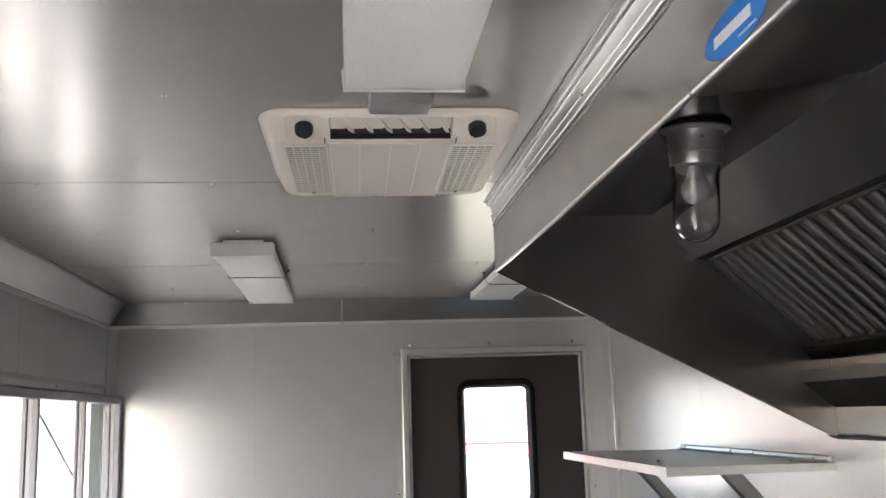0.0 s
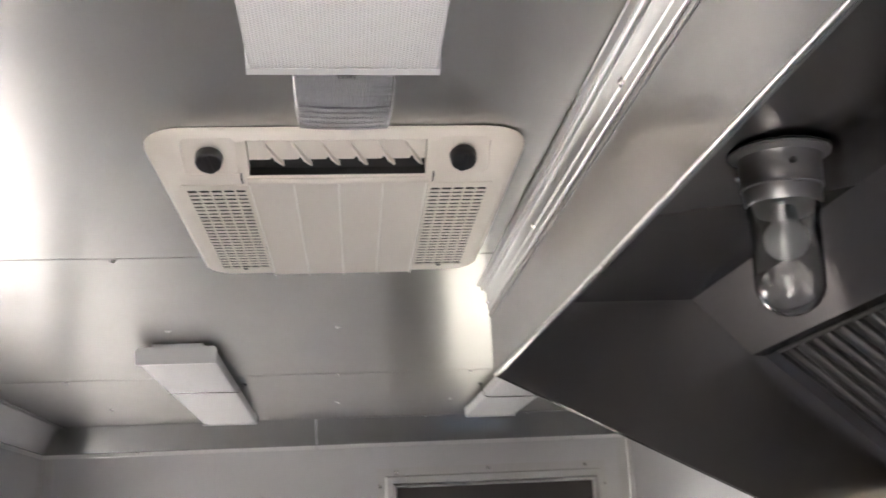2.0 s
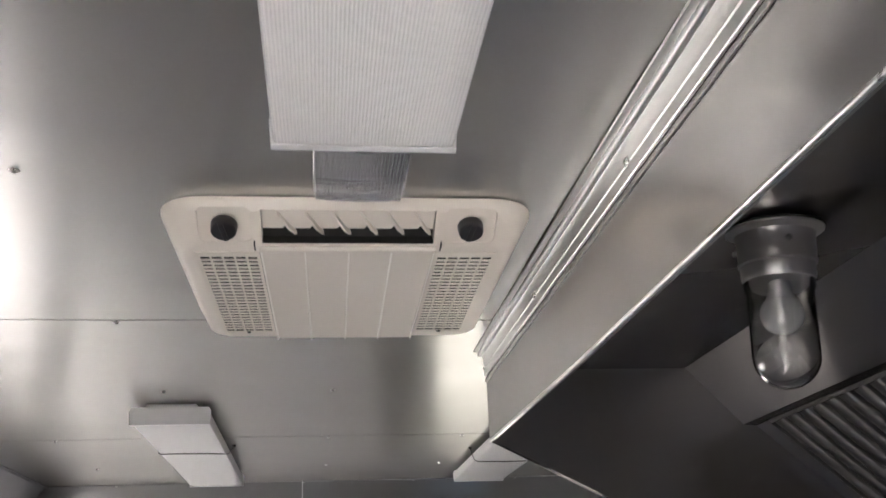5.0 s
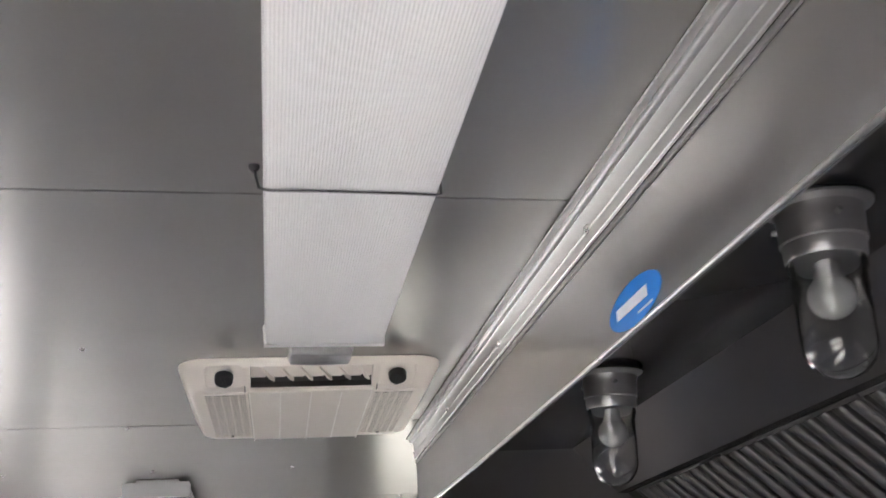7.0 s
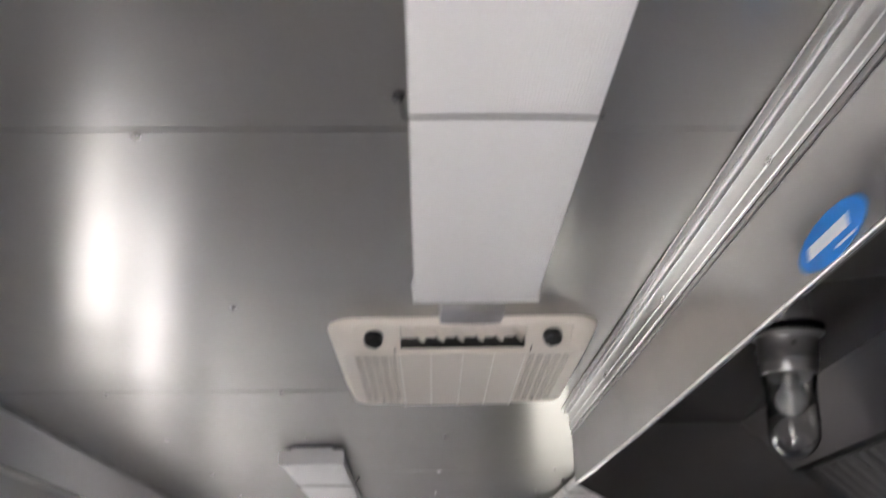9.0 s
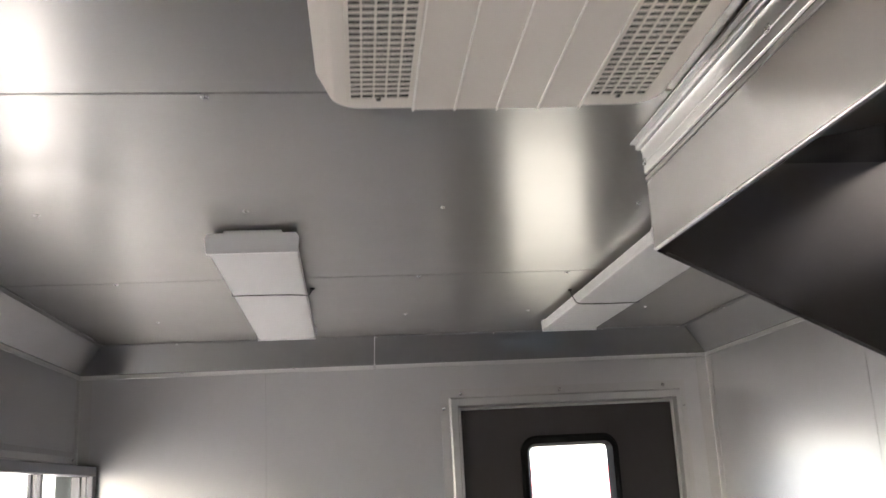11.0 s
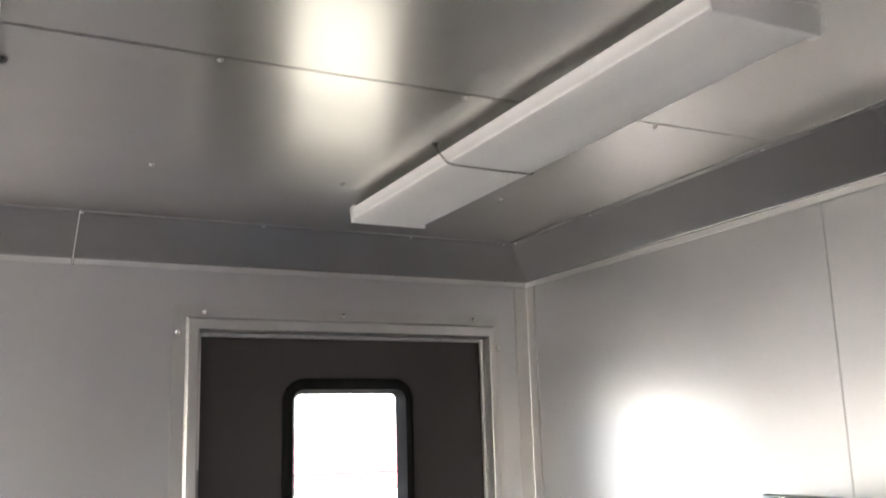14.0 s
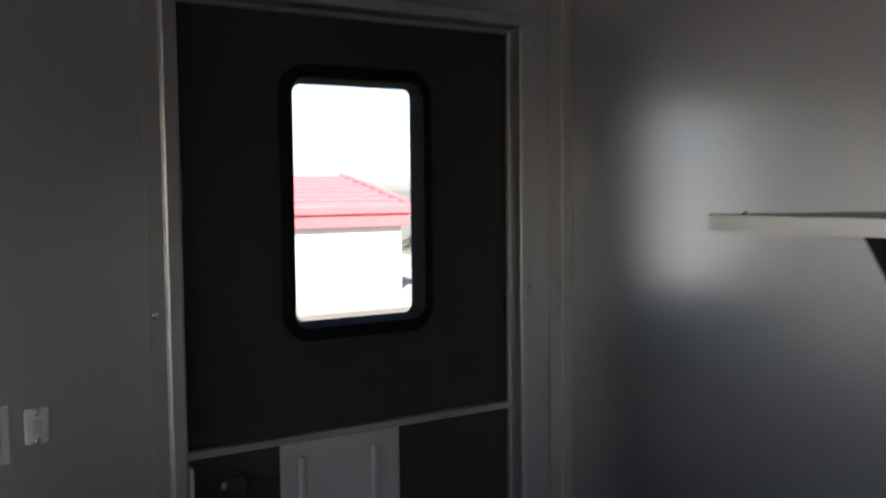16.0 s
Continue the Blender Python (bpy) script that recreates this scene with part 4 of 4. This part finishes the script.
ac = thing("air_conditioner", (AX, AY, CEIL - 0.0004), "cream plastic ceiling air conditioner with two black knobs and grilles", "air conditioner", turn=-1.1)
D = -0.043
rings = []
for x, ya, yb, z, r in ((0.246, -0.254, 0.268, 0.0, 0.058), (0.2455, -0.253, 0.267, -0.006, 0.058), (0.239, -0.244, 0.262, -0.017, 0.052), (0.2275, -0.200, 0.256, -0.0385, 0.042), (0.224, -0.192, 0.252, D + 0.0015, 0.040), (0.220, -0.187, 0.248, D, 0.037)):
    rings.append([(p, q, z) for p, q in rounded(-x, x, ya, yb, r, 7)])
bm = bmesh.new()
loft(bm, rings)
shell = part("shell", bm, CREAM, ac, "cream plastic shell", True)
# the slope that carries knobs and outlet, from its upper edge down
S0, S1 = Vector((-0.2550, -0.011)), Vector((-0.1935, -0.0405))
slope = (S1 - S0)
SL = slope.length
ST = math.degrees(math.atan2(-slope.y, slope.x))
on_slope = pose(0, S0.x, S0.y, -ST, 0, 0)       # local y runs down the slope, -z faces the room
cut_outlet = bmesh.new()
box(cut_outlet, -0.1135, 0.1135, SL * 0.14, SL * 0.99, -0.03, 0.014, m=on_slope)
cut_l, cut_r = bmesh.new(), bmesh.new()
GY0, GY1 = -0.170, 0.224
box(cut_l, -0.2045, -0.1185, GY0, GY1, D - 0.02, D + 0.022)
box(cut_r, 0.1185, 0.2045, GY0, GY1, D - 0.02, D + 0.022)
wells = []
for x in (-0.1605, 0.1605):
    bm = bmesh.new()
    ring = rounded(x - 0.034, x + 0.034, SL * 0.10, SL * 0.94, 0.008)
    loft(bm, [[(p, q, -0.02) for p, q in ring], [(p, q, 0.0105 * (1 - q / (SL * 0.94))) for p, q in ring]])
    bmesh.ops.transform(bm, matrix=on_slope, verts=bm.verts)
    wells.append(bm)
carve(shell, [cut_outlet, cut_l, cut_r, *wells])
# black plates put in the outlet as its shade
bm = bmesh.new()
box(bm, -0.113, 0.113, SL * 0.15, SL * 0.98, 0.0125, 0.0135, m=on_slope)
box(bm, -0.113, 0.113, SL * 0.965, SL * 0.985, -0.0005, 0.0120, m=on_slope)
part("outlet_shade", bm, DARK, ac, "black plates as the shade in the air outlet")
# deflector plate, notched beside each vane
bm = bmesh.new()
low = []
for i in range(6):
    x = -0.086 + i * 0.0355
    low += [(x - 0.0005, SL * 0.69), (x + 0.0035, SL * 0.60), (x + 0.0078, SL * 0.69)]
outline = [(-0.112, SL * 0.15), (-0.112, SL * 0.69), *low, (0.112, SL * 0.69), (0.112, SL * 0.15)]
loft(bm, [[(x, y, 0.001 + 0.006 * (y / SL - 0.15) / 0.54) for x, y in outline], [(x, y, 0.0028 + 0.006 * (y / SL - 0.15) / 0.54) for x, y in outline]])
bmesh.ops.transform(bm, matrix=on_slope, verts=bm.verts)
part("deflector", bm, CREAM, ac, "cream air deflector")
for i in range(6):
    x = -0.086 + i * 0.0355
    bm = bmesh.new()
    prof = [(SL * 0.17, 0.003), (SL * 0.28, -0.0035), (SL * 0.60, -0.0035), (SL * 0.80, 0.003), (SL * 0.78, 0.010), (SL * 0.40, 0.008)]
    prism(bm, prof, "x", -0.0016, 0.0016)
    for v in bm.verts:
        v.co.x += x - 0.006 + 0.55 * (v.co.y - SL * 0.2)
    bmesh.ops.transform(bm, matrix=on_slope, verts=bm.verts)
    part("vane", bm, CREAM, ac)
for sx in (-1, 1):
    x = sx * 0.1605
    bm = bmesh.new()
    lathe(bm, [(0, -0.014), (0.0148, -0.014), (0.0162, -0.0127), (0.0172, -0.003), (0.0172, 0.0), (0, 0.0)], 32, on_slope @ pose(x, SL * 0.54, 0.0015))
    knob = part("knob", bm, BLACK, ac, "black round control knob", True)
    bm = bmesh.new()
    box(bm, -0.0035, 0.0035, -0.015, 0.015, -0.0158, -0.0142, bevel=0.001, m=on_slope @ pose(x, SL * 0.54, 0.0015, 0, 0, 12 * sx))
    part("grip", bm, BLACK, knob)
    # return-air grille: bars in both directions over a black sheet, the pocket's painted shade
    gx0, gx1 = (0.1190, 0.2040) if sx > 0 else (-0.2040, -0.1190)
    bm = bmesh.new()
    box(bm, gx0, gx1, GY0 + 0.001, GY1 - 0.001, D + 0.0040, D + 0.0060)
    part("grille_shade", bm, DARK, ac, "black sheet as the shade behind the grille")
    bm = bmesh.new()
    zt, zb = D + 0.0008, D - 0.0012
    box(bm, gx0, gx1, GY0 + 0.001, GY0 + 0.018, zb, zt)
    box(bm, gx0, gx1, GY1 - 0.012, GY1 - 0.001, zb, zt)
    ncol, nrow = 5, 25
    cw = (gx1 - gx0 - 0.0044) / ncol
    for i in range(ncol + 1):
        c = gx0 + 0.0022 + i * cw
        w = 0.0022 if i in (0, ncol) else 0.0014
        box(bm, c - w, c + w, GY0 + 0.018, GY1 - 0.012, zb, zt)
    rh = (GY1 - GY0 - 0.030) / nrow
    for i in range(1, nrow):
        c = GY0 + 0.018 + i * rh
        box(bm, gx0 + 0.0022, gx1 - 0.0022, c - rh * 0.18, c + rh * 0.18, zb + 0.0003, zt)
    part("grille", bm, CREAM, ac, "slotted cream return-air grille")
    bm = bmesh.new()
    lathe(bm, [(0, -0.002), (0.003, -0.0018), (0.0036, 0), (0, 0)], 10, pose(sx * 0.163, GY1 - 0.010, zb))
    part("grille_screw", bm, BLACK, ac, "small dark screw")
# middle panel, four boards with raised seams
bm = bmesh.new()
prism(bm, [(-0.1895, D + 0.002), (-0.1905, D - 0.0020), (-0.1890, D - 0.0050), (-0.1850, D - 0.0064), (-0.176, D - 0.0048), (0.2485, D - 0.0030), (0.2515, D - 0.0010), (0.2515, D + 0.002)], "x", -0.1175, 0.1175)
mid_panel = part("middle_panel", bm, CREAM_DARK, ac, "cream middle panel with raised seams")
# seam ridges get a paler cream as painted highlight
for x in (-0.1155, -0.058, 0.0005, 0.058, 0.1155):
    bm = bmesh.new()
    prism(bm, [(x - 0.0019, D - 0.0026), (x - 0.0009, D - 0.0058), (x + 0.0009, D - 0.0058), (x + 0.0019, D - 0.0026)], "y", -0.183, 0.248)
    part("seam", bm, SEAM_HIGHLIGHT, mid_panel)

# short seams where the front moulding meets the lower body
for x in (-0.1235, 0.1235):
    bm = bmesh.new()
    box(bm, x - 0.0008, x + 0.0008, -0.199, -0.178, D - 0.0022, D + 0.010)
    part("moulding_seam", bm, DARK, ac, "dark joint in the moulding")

# ---- wall shelf ----
SX0, SX1, SY0, SY1, SZ = 0.891, X1 - 0.001, 2.640, 3.822, 1.457
shelf = thing("wall_shelf", (SX1, 3.23, 1.0), "stainless steel wall shelf on two sloping brackets", "shelf")


def in_shelf(bm):
    bmesh.ops.translate(bm, verts=bm.verts, vec=(-SX1, -3.23, -1.0))
    return bm


bm = bmesh.new()
d = 0.0015
prism(bm, [(SX0, SZ - 0.026), (SX0, SZ - 0.0015), (SX0 + 0.0015, SZ), (SX1, SZ - 0.006), (SX1, SZ - 0.006 - d), (SX0 + d + 0.001, SZ - d), (SX0 + d, SZ - 0.0246), (SX0 + 0.014, SZ - 0.0246), (SX0 + 0.014, SZ - 0.026)], "y", SY0 + 0.0016, SY1 - 0.0016)
part("board", in_shelf(bm), SHELF_METAL, shelf, "folded steel shelf board")
for a, b in ((SY0, SY0 + 0.0014), (SY1 - 0.0014, SY1)):
    bm = bmesh.new()
    prism(bm, [(SX0 + 0.0005, SZ - 0.0255), (SX1 - 0.002, SZ - 0.0255), (SX1 - 0.002, SZ - 0.0066), (SX0 + 0.0015, SZ - 0.0006)], "y", a, b)
    part("end_lip", in_shelf(bm), SHELF_METAL, shelf)
bm = bmesh.new()
prism(bm, [(SX1, SZ - 0.0055), (SX1, SZ + 0.010), (SX1 - 0.005, SZ + 0.013), (SX1 - 0.011, SZ + 0.010), (SX1 - 0.013, SZ + 0.001), (SX1 - 0.022, SZ - 0.0052)], "y", SY0 + 0.02, SY1 - 0.012)
part("back_rail", in_shelf(bm), SHELF_METAL, shelf, "rolled steel back rail", True)
for y in (2.79, 3.685):
    bm = bmesh.new()
    prism(bm, [(1.095, SZ - 0.0263), (1.150, SZ - 0.0263), (SX1 - 0.004, 1.180), (SX1 - 0.004, 1.120)], "y", y - 0.018, y + 0.018)
    part("bracket", in_shelf(bm), DARK_STEEL, shelf, "sloping steel bracket")
    bm = bmesh.new()
    box(bm, SX1 - 0.0035, SX1 - 0.0005, y - 0.045, y + 0.045, 1.09, 1.19, bevel=0.001)
    foot = part("foot_plate", in_shelf(bm), FRAME_METAL, shelf)
    for dy, z in ((-0.034, 1.175), (0.034, 1.175), (-0.034, 1.105), (0.034, 1.105)):
        screw(foot, (SX1 - 0.0037, y + dy, z), (0, 90, 0))
for y, x in ((SY1 - 0.06, SX0 + 0.012), (SY1 - 0.075, SX1 - 0.045), (SY0 + 0.10, SX0 + 0.012), (SY0 + 0.14, SX1 - 0.06), (SY0 + 0.30, SX0 + 0.08)):
    screw(shelf, (x, y, SZ - 0.006 * (x - SX0) / (SX1 - SX0)), (180, 0, 0))
for y in (SY1 - 0.07, SY1 - 0.5, SY0 + 0.5, SY0 + 0.1):
    screw(shelf, (SX1 - 0.0128, y, SZ + 0.005), (0, 90, 0))


# ---- switches by the door ----
def switch_plate(name, x, z, w, h, label, toggles):
    ob = thing(name, (x, Y1 - 0.0002, z), label, "switch")
    bm = bmesh.new()
    a, b = rounded(-w / 2, w / 2, -h / 2, h / 2, 0.004), rounded(-w / 2 + 0.004, w / 2 - 0.004, -h / 2 + 0.004, h / 2 - 0.004, 0.003)
    loft(bm, [[(p, 0.0, q) for p, q in a], [(p, -0.003, q) for p, q in a], [(p, -0.0055, q) for p, q in b]])
    part("plate", bm, WHITE_PLASTIC, ob, "white plastic plate")
    for zz, ww, hh in toggles:
        bm = bmesh.new()
        box(bm, -ww / 2, ww / 2, -0.0085, -0.0050, zz - hh / 2, zz + hh / 2, bevel=0.0015)
        part("rocker", bm, GREY_PLASTIC, ob, "grey rocker")
    for zz in (-h * 0.40, h * 0.40):
        screw(ob, (x, Y1 - 0.0057, z + zz), (-90, 0, 0))
    return ob


switch_plate("switch_plate", 0.076, 1.058, 0.043, 0.068, "small white rocker switch on the end wall", ((0.0, 0.016, 0.030),))
switch_plate("outlet_plate", -0.005, 1.048, 0.070, 0.112, "white wall plate beside a small switch", ((0.0, 0.034, 0.066),))

# ---- outside ----
GZ = -0.75
bm = bmesh.new()
box(bm, -3000, 3000, -3000, 3000, GZ - 0.3, GZ)
structure("ground", bm, GROUND, "pale dry sunlit grass yard", "ground")
# pale strip added out of view to lift the ceiling and light lenses
bm = bmesh.new()
box(bm, -5.1, X0 - 0.4, -14.0, 20.0, GZ - 0.02, GZ + 0.03, bevel=0.01)
structure("bounce_strip_west", bm, WEST_BOUNCE, "unseen pale ground added beside the trailer to bounce sun inside", "pavement")
# unseen pale ground, added to brighten the door's reflection on the east wall
bm = bmesh.new()
box(bm, -60.0, -5.2, 8.0, 45.0, GZ - 0.02, GZ + 0.03, bevel=0.01)
structure("bounce_yard_northwest", bm, NORTHWEST_BOUNCE, "unseen pale ground added to bounce sun through the door", "pavement")
bm = bmesh.new()
box(bm, -2.1, 22.0, 18.35, 31.0, GZ - 0.02, GZ + 0.10, bevel=0.02)
structure("pavement", bm, CONCRETE, "pale concrete apron with a low kerb before the building", "pavement")

shed = thing("low_building", (6.0, 22.0, GZ + 0.10), "low white building with a red ribbed roof, overexposed outside", "building")


def in_shed(bm):
    bmesh.ops.translate(bm, verts=bm.verts, vec=(-6.0, -22.0, -GZ - 0.10))
    return bm


EX0, EX1, EY0, EY1 = -4.0, 10.05, 20.13, 30.6      # eaves
EB, ET, RZ = 0.744, 1.192, 1.900                   # fascia bottom and top, ridge
bm = bmesh.new()
box(bm, EX0 + 0.4, EX1 - 0.15, EY0 + 0.10, EY1 - 0.4, GZ + 0.10, EB)
part("wall", in_shed(bm), STUCCO, shed, "white rendered wall")
bm = bmesh.new()
box(bm, EX0, EX1, EY0, EY1, EB, ET - 0.19, bevel=0.01)
part("fascia", in_shed(bm), ROOF_RED, shed, "red fascia board")
bm = bmesh.new()
box(bm, EX0 - 0.03, EX1 + 0.03, EY0 - 0.05, EY1 + 0.03, ET - 0.186, ET, bevel=0.03)
part("gutter", in_shed(bm), ROOF_RED, shed, "red gutter")
ym, out = 25.93, 1.31                               # ridge line, and how far it runs past the eave's end
bm = bmesh.new()
v = [bm.verts.new(q) for q in ((EX0, EY0, ET + 0.001), (EX1, EY0, ET + 0.001), (EX1 + 2 * out, EY1, ET + 0.001), (EX0, EY1, ET + 0.001), (EX0, ym, RZ), (EX1 + out, ym, RZ))]
for f in ((0, 1, 5, 4), (1, 2, 5), (2, 3, 4, 5), (3, 0, 4), (3, 2, 1, 0)):
    bm.faces.new([v[i] for i in f])
roof = part("roof", in_shed(bm), ROOF_RED, shed, "red ribbed metal roof")
for i in range(1, 8):
    k = (i - 0.3) / 7.6
    y, z = EY0 + (ym - EY0) * k, ET + (RZ - ET) * k
    bm = bmesh.new()
    box(bm, EX0, EX1 + out * k - 0.10, y - 0.06, y + 0.06, z - 0.01, z + 0.060, bevel=0.008)
    part("batten", in_shed(bm), ROOF_RED, roof)
for a, b in ((EX1 + 0.06, EX1 + out),):
    bm = bmesh.new()
    tube(bm, [(a, EY0 + 0.2, ET + 0.05), ((a + b) / 2, (EY0 + ym) / 2, (ET + RZ) / 2 + 0.05), (b, ym, RZ + 0.04)], 0.07, 8)
    part("hip_cap", in_shed(bm), ROOF_RED, roof, "", True)

# shrub past the end of the building: stems and many small leaf clumps
rng = random.Random(7)
shrub = thing("shrub", (16.3, 30.0, GZ), "small dark green shrub beyond the low building", "shrub")
bm = bmesh.new()
for k in range(7):
    a = 2 * math.pi * k / 7
    tube(bm, [(0.05 * math.cos(a), 0.05 * math.sin(a), 0.0), (0.25 * math.cos(a), 0.25 * math.sin(a), 0.35), (0.42 * math.cos(a + 0.3), 0.42 * math.sin(a + 0.3), 0.62)], 0.018, 6)
part("stems", bm, DARK, shrub)
bm = bmesh.new()
for k in range(420):
    a, e, r = rng.uniform(0, 2 * math.pi), rng.uniform(-0.15, 1.0), rng.uniform(0.35, 0.72)
    c = Vector((r * math.cos(a) * math.cos(e), r * math.sin(a) * math.cos(e), 0.30 + 0.62 * r * math.sin(e) + rng.uniform(-0.06, 0.06)))
    d1 = Vector((rng.uniform(-1, 1), rng.uniform(-1, 1), rng.uniform(-0.6, 0.6))).normalized() * rng.uniform(0.05, 0.09)
    d2 = d1.cross(Vector((rng.uniform(-1, 1), rng.uniform(-1, 1), 1.0))).normalized() * rng.uniform(0.025, 0.045)
    bm.faces.new([bm.verts.new(c + q) for q in (-d1, d2, d1, -d2)])
part("leaves", bm, LEAF, shrub)

# raised hatch over the far serving window, held by a strut
hatch = thing("window_hatch", (X0 - 0.065, 3.89, 1.84), "raised white hatch over the serving window, lengthened out of view to block sun", "hatch")
# panel is unseen and runs on southward to keep sun off the window
bm = bmesh.new()
box(bm, -1.10, 0.0, -1.70, 0.90, 0.0, 0.03, bevel=0.004)
part("panel", bm, WHITE_PAINT, hatch)
for y in (-0.86, 0.61):
    bm = bmesh.new()
    tube(bm, [(-0.255, y, -0.001), (-0.13, y, -0.225), (-0.010, y, -0.44)], 0.0055, 8)
    part("strut", bm, BLACK, hatch, "thin dark strut", True)
